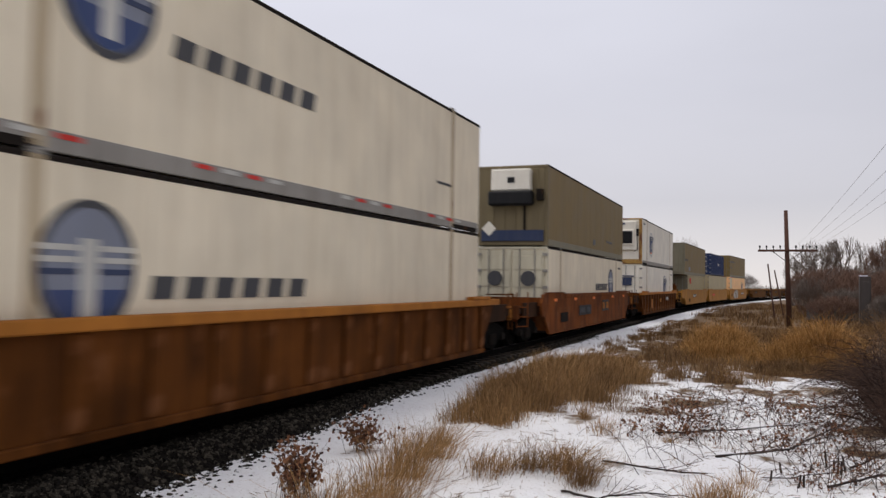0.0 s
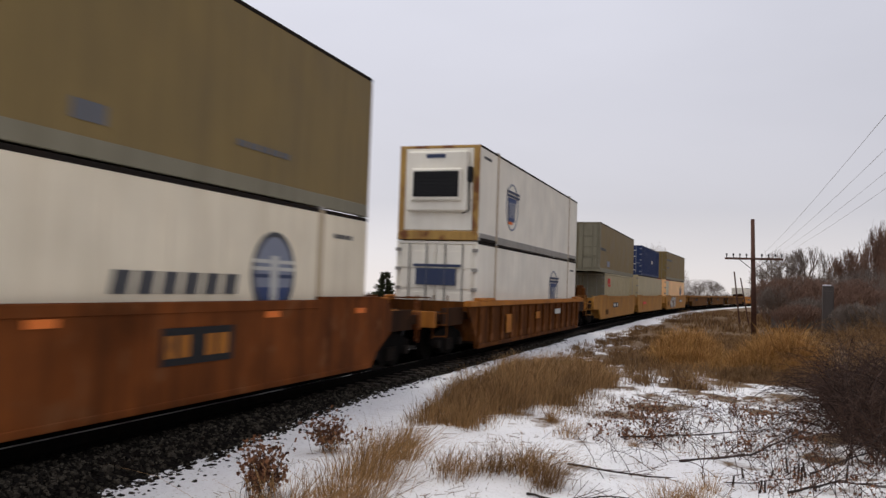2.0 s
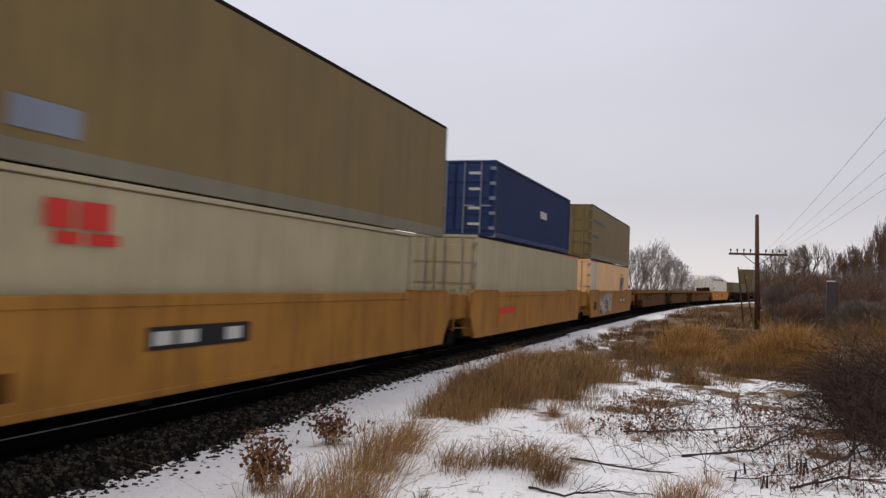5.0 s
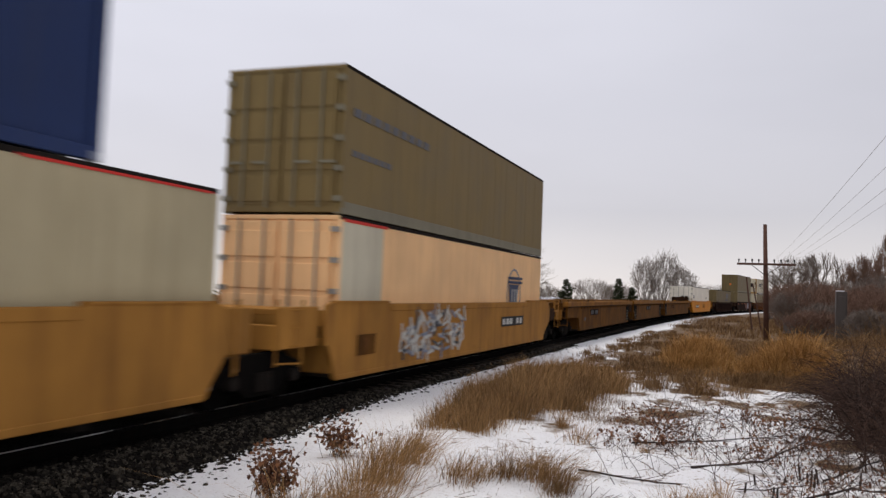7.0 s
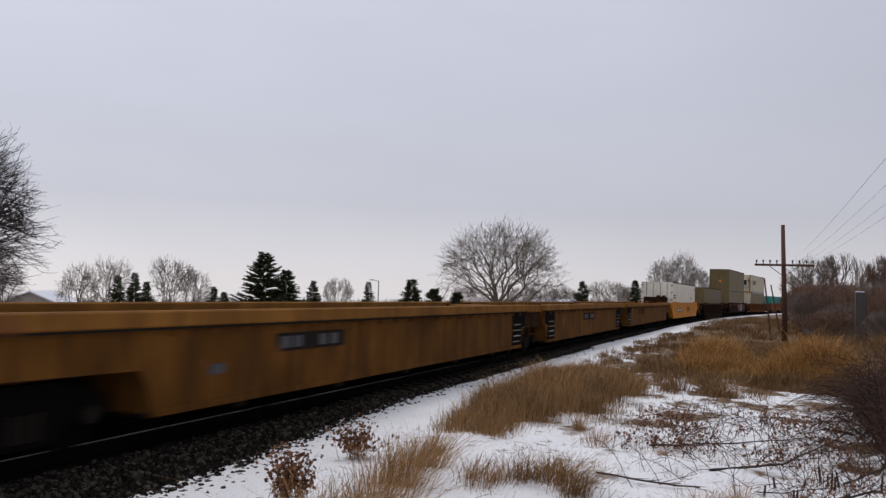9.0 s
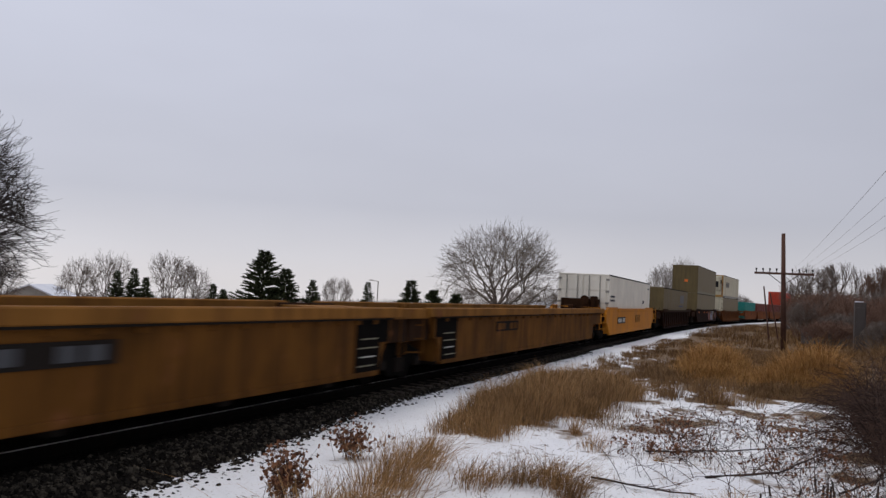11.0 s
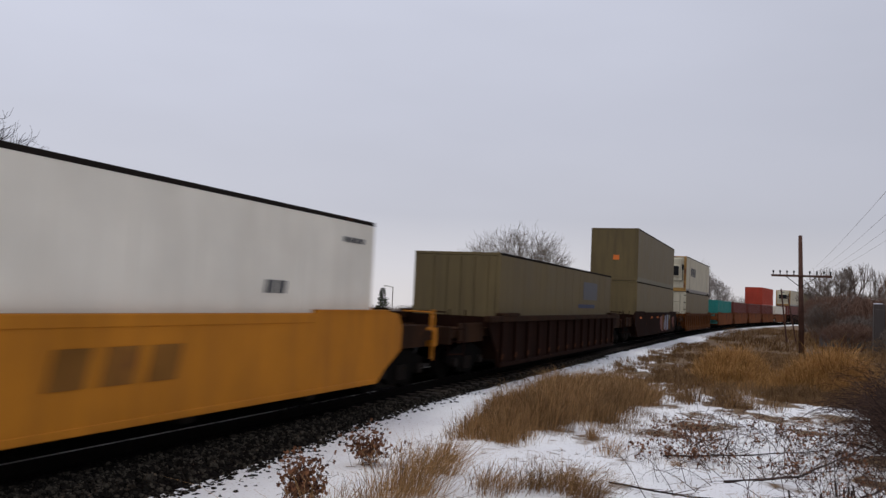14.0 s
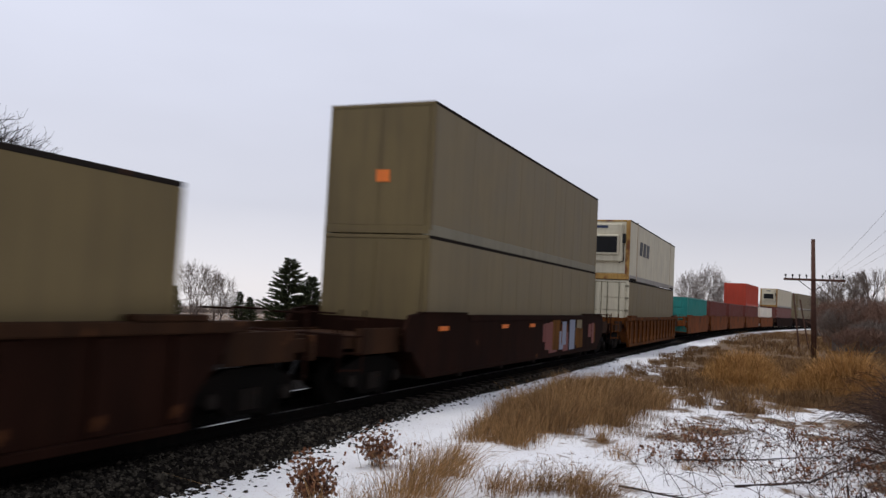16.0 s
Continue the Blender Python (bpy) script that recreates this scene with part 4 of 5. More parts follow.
K_C = 279.9
well_car(K_C, "rib", CAR_BROWN, CAR_BROWN, "rusty brown ribbed well car", half=11.8)
c = container(K_C, B0, L53, H53, TAN_GREY, "grey-tan container with cream doors", end="doors", end_mat=CREAM, rail=DOOR_GREY)
c = container(K_C, B1, L53, H53, CREAM, "cream refrigerated container with rust-stained end", end="reefer", end_mat=CREAM, posts=True)
letters(c, -5.4, -2.2, B1 + 1.7, 0.7, GREYMARK, 3)

# five short wells, then more boxes round the bend
far = [(301.4, TEAL, None), (316.0, OXIDE, None), (330.6, OXIDE, None), (345.3, OXIDE, RED), (360.0, WHITE2, None)]
for cen, lower, upper in far:
    well_car(cen, "smooth", CAR_RED, CAR_RED, "red-brown short articulated well car", half=7.3, side_half=6.0, ends=(False, False), trucks=(7.3,))
    names = {TEAL: "teal", OXIDE: "oxide red", RED: "bright red", WHITE2: "white"}
    container(cen, B0, 12.19, 2.59, lower, names[lower] + " ribbed forty-foot container", end="doors", end_mat=lower, style="iso", rail=lower)
    if upper:
        container(cen, B0 + 2.62, 12.19, 2.70, upper, names[upper] + " ribbed container stacked on top", end="doors", end_mat=upper, style="iso", rail=upper)
for cen, lower, upper in ((380.0, OXIDE, CREAM), (403.8, TAN_GREY, TAN_GREY), (427.6, TAN, TAN_GREY)):
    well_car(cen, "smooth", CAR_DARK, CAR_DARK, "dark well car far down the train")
    container(cen, B0, L53, H53, lower, "container in the far part of the train", end="doors")
    container(cen, B1, L53, H53, upper, "stacked container in the far part of the train", end="reefer" if upper is CREAM else "doors", end_mat=upper)


# ---- plants ----
def tube_mesh(name, segs, mat, parent=None, label="", sides=3):
    """segs: (start, end, radius at start, radius at end)."""
    if not segs:
        return None
    a = np.array([s[0] for s in segs], float)
    b = np.array([s[1] for s in segs], float)
    ra = np.array([s[2] for s in segs])[:, None]
    rb = np.array([s[3] for s in segs])[:, None]
    d = b - a
    d /= np.linalg.norm(d, axis=1, keepdims=True) + 1e-9
    ref = np.where(np.abs(d[:, 2:3]) > 0.9, np.array([[1.0, 0, 0]]), np.array([[0, 0, 1.0]]))
    u = np.cross(d, ref)
    u /= np.linalg.norm(u, axis=1, keepdims=True)
    w = np.cross(d, u)
    n = len(segs)
    v = np.empty((n, 2 * sides, 3))
    for k in range(sides):
        c, s = math.cos(2 * math.pi * k / sides), math.sin(2 * math.pi * k / sides)
        v[:, k] = a + ra * (c * u + s * w)
        v[:, sides + k] = b + rb * (c * u + s * w)
    base = (np.arange(n) * 2 * sides)[:, None, None]
    q = np.array([[k, (k + 1) % sides, sides + (k + 1) % sides, sides + k] for k in range(sides)])
    f = (base + q[None]).reshape(-1, 4)
    return raw(name, v.reshape(-1, 3).tolist(), f.tolist(), mat, parent, label)


def grow(segs, p, d, length, r, depth, rng, spread=0.55, kids=(2, 4), up=0.15, taper=0.62, bits=3):
    """Branches that fork and bend, added to segs."""
    pts = [p]
    for k in range(bits):
        d = (d + Vector((rng.gauss(0, 0.075), rng.gauss(0, 0.075), rng.gauss(0, 0.06) + up * 0.15))).normalized()
        q = p + d * (length / bits)
        segs.append((tuple(p), tuple(q), r * (1 - 0.35 * k / bits), r * (1 - 0.35 * (k + 1) / bits), depth))
        p = q
        pts.append(p)
    if depth == 0:
        return
    for i in range(rng.randint(*kids)):
        start = pts[-1] if i < 1 else pts[rng.randint(1, len(pts) - 1)]
        side = Vector((rng.gauss(0, 1), rng.gauss(0, 1), rng.gauss(0, 0.7)))
        nd = (d + side.normalized() * rng.uniform(0.5, 1.15) * spread * 1.3 + Vector((0, 0, up))).normalized()
        grow(segs, start, nd, length * rng.uniform(0.62, 0.88), r * taper * rng.uniform(0.8, 1.05), depth - 1, rng, spread, kids, up, taper, bits)


def bare_tree(x, y, z, tall, wide, label, mat, seed, depth=6, stems=1, trunk=0.22, kids=(2, 3), spread=0.55, up=0.12, name="bare_tree", twig=0.010):
    t = thing(name, label, "tree" if name == "bare_tree" else "shrub")
    rng = random.Random(seed)
    segs = []
    for s in range(stems):
        a = 6.283 * s / stems + rng.uniform(-0.4, 0.4)
        tilt = 0.0 if stems == 1 else rng.uniform(0.1, 0.85)
        d = Vector((math.cos(a) * tilt, math.sin(a) * tilt, 1)).normalized()
        off = Vector((math.cos(a), math.sin(a), 0)) * (0 if stems == 1 else rng.uniform(0, 0.12) * wide)
        grow(segs, off, d, tall * (0.27 if stems == 1 else 0.20), trunk / max(1, stems) ** 0.5, depth, rng, spread, kids, up)
    zs = sorted(s[1][2] for s in segs)
    xs = sorted(abs(s[1][0]) for s in segs)
    kz = tall / zs[int(len(zs) * 0.96)]
    kx = (wide / 2) / (xs[int(len(xs) * 0.90)] + 1e-6)

    def fit3(p):
        return (p[0] * kx, p[1] * kx, p[2] * kz)

    def inside(p):     # a rounded, uneven crown
        a = math.atan2(p[1], p[0])
        lump = 1 + 0.34 * noise.noise((math.cos(a) * 1.7, math.sin(a) * 1.7 + seed, p[2] * 0.5))
        mid = tall * 0.5
        return (p[0] ** 2 + p[1] ** 2) / (wide / 2) ** 2 + ((p[2] - mid) / (tall * 0.5)) ** 2 < lump * rng.uniform(0.82, 1.10)

    low = [(fit3(s[0]), fit3(s[1]), s[2], s[3]) for s in segs if s[4] >= depth - 1 and (s[4] == depth or inside(fit3(s[1])))]
    high = [(fit3(s[0]), fit3(s[1]), max(s[2], twig), max(s[3], twig * 0.7)) for s in segs if s[4] < depth - 1 and inside(fit3(s[1]))]
    tube_mesh("trunk", low, mat, t, sides=6)
    tube_mesh("crown", high, mat, t, "fine leafless twigs")
    t.location = (x, y, z)
    return t


def polar(az, r):
    return r * math.sin(radians(az)), r * math.cos(radians(az))


def conifer(x, y, z, tall, wide, label, seed, tops=1, loose=0.42):
    """Whorls of boughs, each a spray of needle blades."""
    t = thing("conifer", label, "tree")
    rng = random.Random(seed)
    trunk, v, f = [], [], []
    sc = min(1.0, 0.30 + wide / 9)
    for k in range(tops):
        ox = 0 if tops == 1 else (k - (tops - 1) / 2) * wide * 0.42
        hh = tall * (1.0 if k == 0 else rng.uniform(0.72, 0.85))
        trunk.append(((ox * 0.3, 0, 0), (ox, 0, hh), 0.02 * hh + 0.03, 0.015))
        levels = int(11 + hh * 2.2)
        for i in range(levels):
            zz = hh * (0.10 + 0.88 * i / levels)
            reach = wide / 2 / (1 if tops == 1 else 1.4) * (1 - i / levels) ** (0.6 if wide > 5 else 0.85) * (0.82 + 0.36 * noise.noise((i * 0.45, seed, k))) + 0.12
            for j in range(rng.randint(9, 13)):
                a = rng.uniform(0, 6.28)
                rr = reach * rng.uniform(1 - loose, 1.05)
                tip = Vector((ox + math.cos(a) * rr, math.sin(a) * rr, zz + rng.uniform(-0.05, 0.40) * rr))
                root = Vector((ox, 0, zz))
                trunk.append((tuple(root), tuple(tip), 0.02, 0.008))
                m = max(22, int(52 * rr))
                for q in range(m):
                    u = rng.uniform(0.2, 1.02)
                    c = root.lerp(tip, u)
                    dd = (tip - root).normalized() * rng.uniform(0.1, 0.3) + Vector((rng.gauss(0, 1), rng.gauss(0, 1), rng.gauss(0.55, 0.7))).normalized() * rng.uniform(0.10, 0.30)
                    wv = Vector((rng.gauss(0, 1), rng.gauss(0, 1), rng.gauss(0, 1))).normalized() * 0.07 * sc
                    dd *= sc
                    n0 = len(v)
                    v += [tuple(c - wv), tuple(c + wv), tuple(c + dd)]
                    f.append((n0, n0 + 1, n0 + 2))
    tube_mesh("trunk", trunk, DARK_BARK, t, sides=5)
    raw("crown", v, f, NEEDLE, t, "dark green needled boughs")
    t.location = (x, y, z)
    return t


def blades(name, mat, pts, width, rng, parent=None, wild=0.3):
    """Grass blades at (x, y, z, height, lean x, lean y): three bent pieces each, drooping at the tip."""
    p = np.array(pts, float)
    n = len(p)
    g = np.random.RandomState(rng)
    a = g.uniform(0, 2 * np.pi, n)
    side = np.stack([np.cos(a), np.sin(a), np.zeros(n)], 1)
    h = p[:, 3:4]
    wd = (width * g.uniform(0.6, 1.4, n))[:, None]
    bend = np.stack([p[:, 4] + g.normal(0, wild * 0.7, n), p[:, 5] + g.normal(0, wild * 0.7, n), np.zeros(n)], 1) * h
    up = np.array([[0, 0, 1.0]])
    wd = wd * 0.62
    b0 = p[:, :3] - 0.03 * up
    m1 = b0 + bend * 0.18 + up * h * 0.45
    m2 = b0 + bend * 0.60 + up * h * 0.82
    curl = np.stack([g.normal(0, 0.16, n), g.normal(0, 0.16, n), np.zeros(n)], 1) * h
    tip = b0 + bend * 1.15 + curl + up * h * g.uniform(0.70, 1.06, (n, 1))
    v = np.stack([b0 - side * wd, b0 + side * wd, m1 + side * wd * 0.8, m1 - side * wd * 0.8, m2 + side * wd * 0.7, m2 - side * wd * 0.7, tip], 1).reshape(-1, 3)
    base = (np.arange(n) * 7)[:, None]
    faces = (base + np.array([[0, 1, 2, 3]])).tolist() + (base + np.array([[3, 2, 4, 5]])).tolist() + (base + np.array([[5, 4, 6]])).tolist()
    return raw(name, v.tolist(), faces, mat, parent)


def meadow(name, label, mat, cx, cy, rx, ry, count, h0, h1, width, seed, patch=0.0, keep=None, scale=0.9, clump=0.32, per=60, near=3.2, dome=0.4):
    """Grass in clumps, each leaning outwards from its middle."""
    rng = random.Random(seed)
    pts = []
    tries = 0
    while len(pts) < count and tries < 6000:
        tries += 1
        a, r = rng.uniform(0, 6.283), math.sqrt(rng.random())
        edge = 1 + 0.35 * noise.noise((math.cos(a) * 2 + cx, math.sin(a) * 2 + cy, seed))
        x0, y0 = cx + rx * r * edge * math.cos(a), cy + ry * r * edge * math.sin(a)
        d = noise.noise((x0 * scale, y0 * scale, seed * 1.7)) + 0.5 * noise.noise((x0 * 2.7, y0 * 2.7, seed))
        if d < patch - 0.45 + rng.uniform(-0.15, 0.15):
            continue
        u = x0 + CENTRE - max(0, y0 - S0) ** 2 * K / 2
        if u < near or (keep and not keep(x0, y0)):
            continue
        size = clump * rng.uniform(0.5, 1.3)
        tall = rng.uniform(h0, h1) * (1 - dome * r * r) * (0.9 + 0.3 * d)
        fall = (rng.gauss(0.05, 0.14), rng.gauss(0, 0.14))
        for i in range(int(per * rng.uniform(0.6, 1.3))):
            dx, dy = rng.gauss(0, size * 0.5), rng.gauss(0, size * 0.5)
            q = min(1.6, math.hypot(dx, dy) / size)
            x, y = x0 + dx, y0 + dy
            pts.append((x, y, height(x0, y0), max(0.06, tall * rng.uniform(0.55, 1.08) * (1.05 - 0.3 * q)), fall[0] + 0.32 * dx / size, fall[1] + 0.32 * dy / size))
    ob = blades(name, mat, pts, width, seed)
    return tagged(ob, label, "grass", kind="stuff")


def stand_edge(x, y):
    return x < -3.85 + 0.20 * (y - 12.9) + 0.5 * noise.noise((y * 0.9, x * 0.4, 2))


meadow("tall_dry_grass", "dense stand of tall dry golden grass", GRASS, -4.0, 17.6, 1.5, 4.9, 32000, 0.45, 1.10, 0.0052, 21, patch=0.02, keep=stand_edge)
meadow("tall_dry_grass", "brown stems mixed through the tall grass", GRASS_BROWN, -3.95, 17.8, 1.5, 4.9, 14000, 0.40, 1.0, 0.0050, 34, patch=0.05, keep=stand_edge)
meadow("tall_dry_grass", "low matted brown grass at the foot of the stand", GRASS_BROWN, -2.5, 16.8, 0.8, 3.0, 2600, 0.10, 0.30, 0.0050, 35, patch=0.30)
meadow("tall_dry_grass", "patchy dry brown grass poking through snow", GRASS_BROWN, -1.5, 27, 2.8, 8.0, 13000, 0.28, 0.6, 0.009, 22, patch=0.30, keep=lambda x, y: y > 20)
meadow("tall_dry_grass", "rounded mound of golden dry grass", GRASS_GOLD, -1.35, 28.5, 1.15, 3.2, 15000, 1.25, 1.50, 0.0100, 23, patch=-0.4, clump=0.42, dome=0.8)
meadow("tall_dry_grass", "tall golden grass mound before the pole", GRASS_GOLD, 1.25, 25.6, 1.15, 2.2, 17000, 1.80, 2.05, 0.0095, 36, patch=-0.5, clump=0.42, dome=0.8)
meadow("tall_dry_grass", "dull brown grass skirting the mound", GRASS_BROWN, 1.2, 23.3, 1.4, 1.3, 7000, 0.4, 0.8, 0.0080, 37, patch=0.0, clump=0.4)
meadow("tall_dry_grass", "brown grass flattened beyond the mounds", GRASS_BROWN, 0.6, 39, 3.4, 8.0, 11000, 0.3, 0.65, 0.014, 39, patch=0.0, clump=0.6)
meadow("tall_dry_grass", "brown dead grass under the bushes", GRASS_BROWN, 6.0, 34, 4.5, 13, 15000, 0.45, 0.95, 0.012, 24, patch=0.12, clump=0.5)
meadow("tall_dry_grass", "far strip of dry grass beside the track", GRASS_BROWN, 0.5, 78, 7.0, 34, 13000, 0.35, 0.75, 0.026, 25, patch=0.1, keep=lambda x, y: y > 44, clump=0.9)
meadow("tall_dry_grass", "low dry grass along the edge of the ballast", GRASS_BROWN, -4.4, 38, 1.7, 17, 9000, 0.2, 0.5, 0.012, 29, patch=0.10, near=2.75, keep=lambda x, y: y > 22 and x < -4.4 + 1.7 + (y - 22) * 0.05)
meadow("tall_dry_grass", "thin blond grass leaning over snow", GRASS, -4.4, 13.0, 0.6, 0.9, 1500, 0.3, 0.65, 0.0050, 26, patch=0.25, per=50)
meadow("tall_dry_grass", "brown grass litter among brambles", GRASS_BROWN, 3.4, 16.5, 2.4, 5.0, 2600, 0.15, 0.45, 0.0055, 27, patch=0.2)
meadow("tall_dry_grass", "short dead grass stems standing in snow", GRASS_BROWN, -1.2, 12.5, 2.6, 5.0, 1700, 0.08, 0.28, 0.004, 28, patch=0.45, per=14, clump=0.3)


def tuft(x, y, radius, tall, count, seed, label, lean=(0.25, 0.0), mat=None):
    rng = random.Random(seed)
    pts = []
    for i in range(count):
        dx, dy = rng.gauss(0, radius * 0.42), rng.gauss(0, radius * 0.5)
        pts.append((dx, dy, height(x + dx, y + dy) - height(x, y), tall * rng.uniform(0.35, 1.08), lean[0] * rng.uniform(0.2, 1.6) + 0.7 * dx / radius, lean[1] + 0.7 * dy / radius))
    ob = blades("grass_tuft", mat or GRASS, pts, 0.0046, seed, wild=0.55)
    ob.location = (x, y, height(x, y))
    return tagged(ob, label, "grass", "grass tufts on the snow")


for i, (x, y, r, h, n) in enumerate([(-3.72, 6.75, 0.42, 0.55, 520), (-3.62, 7.6, 0.40, 0.55, 520), (-3.85, 8.6, 0.38, 0.62, 560), (-3.95, 9.6, 0.34, 0.55, 420),
                                    (-4.15, 10.5, 0.25, 0.4, 200)]):
    tuft(x, y, r, h, n, 40 + i, "blond dry grass tuft leaning over the snow", (0.35, 0.05))
for i, (x, y, r, h, n) in enumerate([(-3.05, 9.3, 0.34, 0.36, 420), (-2.65, 9.7, 0.32, 0.36, 420), (-2.2, 9.75, 0.30, 0.44, 460), (-1.95, 9.35, 0.22, 0.40, 320),
                                    (-2.5, 10.3, 0.26, 0.24, 180), (-2.95, 7.9, 0.12, 0.16, 90)]):
    tuft(x, y, r, h, n, 50 + i, "matted brown grass tuft on trampled snow", (0.5, -0.3), GRASS_BROWN if i % 2 else GRASS)
for i, (x, y, r, h, n) in enumerate([(-0.55, 8.75, 0.24, 0.42, 300), (-0.28, 9.0, 0.22, 0.38, 240), (-2.87, 13.9, 0.16, 0.34, 170), (-1.3, 12.5, 0.14, 0.16, 110), (-0.2, 9.9, 0.16, 0.3, 70),
                                    (-0.75, 20.5, 0.4, 0.5, 260), (-2.4, 12.9, 0.3, 0.3, 160)]):
    tuft(x, y, r, h, n, 60 + i, "small dry grass tuft standing in snow", (0.1, 0.0))


def leafy(segs, leaves, x, y, z, h, rng, spread=0.25, leaf=0.03, count=8, r=0.005):
    """One stem with withered leaves."""
    p = Vector((x, y, z - 0.02))
    d = Vector((rng.gauss(0, spread), rng.gauss(0, spread), 1)).normalized()
    for k in range(4):
        d = (d + Vector((rng.gauss(0, 0.14), rng.gauss(0, 0.14), -0.03))).normalized()
        q = p + d * h / 4
        segs.append((tuple(p), tuple(q), r * (1 - k * 0.18), r * (1 - (k + 1) * 0.18)))
        for j in range(count // 4 if k else 0):
            tip = q + Vector((rng.gauss(0, 1), rng.gauss(0, 1), rng.gauss(0, 0.8))).normalized() * rng.uniform(0.03, 0.11)
            segs.append((tuple(p.lerp(q, rng.random())), tuple(tip), r * 0.5, r * 0.3))
            for s in range(2):
                w = Vector((rng.gauss(0, 1), rng.gauss(0, 1), rng.gauss(0, 1))).normalized() * leaf
                e = Vector((rng.gauss(0, 1), rng.gauss(0, 1), rng.gauss(-0.4, 1))).normalized() * leaf * 1.3
                leaves.append((tip - w, tip + e * 0.7, tip + w, tip - e))
        p = q


def plant_mesh(parent, segs, leaves, stem_mat, leaf_mat):
    tube_mesh("stem", segs, stem_mat, parent)
    v, f = [], []
    for q in leaves:
        n0 = len(v)
        v += [tuple(c) for c in q]
        f += [(n0, n0 + 1, n0 + 3), (n0 + 1, n0 + 2, n0 + 3)]
    if v:
        raw("seed_head", v, f, leaf_mat, parent, "withered russet leaves and seed heads")


for i, (x, y, h, n) in enumerate([(-4.46, 7.35, 0.64, 48), (-4.95, 9.75, 0.52, 38)]):
    w = thing("dead_weed", "dead brown weed with clustered seed heads in snow", "weed", "dead weeds by the ballast")
    rng = random.Random(70 + i)
    segs, leaves = [], []
    for k in range(n):
        leafy(segs, leaves, rng.gauss(0, 0.09), rng.gauss(0, 0.09), 0, h * rng.uniform(0.5, 1.0), rng, 0.17 + 0.12 * i, 0.024, 12, 0.0038)
    plant_mesh(w, segs, leaves, TWIG, LEAF)
    w.location = (x, y, height(x, y))

# low withered undergrowth between the snow patches
rng = random.Random(80)
under = thing("withered_undergrowth", "low russet withered plants poking through snow", "undergrowth", kind="stuff")
segs, leaves = [], []
for k in range(330):
    x, y = rng.uniform(-2.1, 1.3), rng.uniform(12.3, 16.2)
    if noise.noise((x * 1.2, y * 1.2, 8)) < -0.05:
        continue
    leafy(segs, leaves, x, y, height(x, y), rng.uniform(0.15, 0.42), rng, 0.4, 0.022, 8, 0.004)
for k in range(170):
    x, y = rng.uniform(0.3, 2.4), rng.uniform(9.6, 12.5)
    leafy(segs, leaves, x, y, height(x, y), rng.uniform(0.10, 0.3), rng, 0.4, 0.016, 6, 0.004)
plant_mesh(under, segs, leaves, TWIG, LEAF)


def canes(name, label, n, xr, yr, length, seed, r=0.007, mat=None, droop=0.10, keep=None):
    """A thicket of arching canes with side twigs."""
    rng = random.Random(seed)
    segs = []
    for k in range(n):
        x, y = rng.uniform(*xr), rng.uniform(*yr)
        if keep and not keep(x, y):
            continue
        p = Vector((x, y, height(x, y)))
        d = Vector((rng.gauss(-0.1, 0.6), rng.gauss(-0.05, 0.6), rng.uniform(0.5, 1.2))).normalized()
        ln = length * rng.uniform(0.5, 1.15)
        for j in range(7):
            d = (d + Vector((rng.gauss(0, 0.10), rng.gauss(0, 0.10), -droop * (j * 0.35)))).normalized()
            q = p + d * ln / 7
            g = height(q.x, q.y) + 0.015
            if q.z < g:
                q.z = g
            rr = r * (1 - j * 0.11)
            segs.append((tuple(p), tuple(q), rr, rr * 0.88))
            if j > 1 and rng.random() < 0.75:
                for m in range(rng.randint(1, 2)):
                    e = (d + Vector((rng.gauss(0, 0.8), rng.gauss(0, 0.8), rng.gauss(0.1, 0.6)))).normalized()
                    q2 = p.lerp(q, rng.random())
                    q3 = q2 + e * rng.uniform(0.08, 0.32) * length * 0.55
                    segs.append((tuple(q2), tuple(q3), rr * 0.6, rr * 0.35))
                    e2 = (e + Vector((rng.gauss(0, 0.6), rng.gauss(0, 0.6), 0.1))).normalized()
                    segs.append((tuple(q2.lerp(q3, 0.6)), tuple(q2.lerp(q3, 0.6) + e2 * 0.12 * length), rr * 0.5, rr * 0.3))
            p = q
    ob = tube_mesh(name, segs, mat or TWIG)
    return tagged(ob, label, "brambles", kind="stuff")


canes("bramble_thicket", "dense dark thicket of leafless bramble canes", 3000, (1.2, 6.2), (12.4, 21), 1.75, 90, 0.0105, droop=0.22, keep=lambda x, y: x > 1.25 + 0.07 * (y - 10) + 0.5 * noise.noise((x, y, 3)))
canes("bramble_thicket", "low tangle of bare twigs on snow", 230, (-1.4, 2.6), (10.0, 17), 1.1, 91, 0.0055, droop=0.30)
canes("bramble_thicket", "brown leafless bushes along the right of way", 750, (3.0, 13), (21, 42), 1.7, 92, 0.010, mat=GRASS_BROWN, keep=lambda x, y: x > 3.2 + (y - 22) * 0.06)


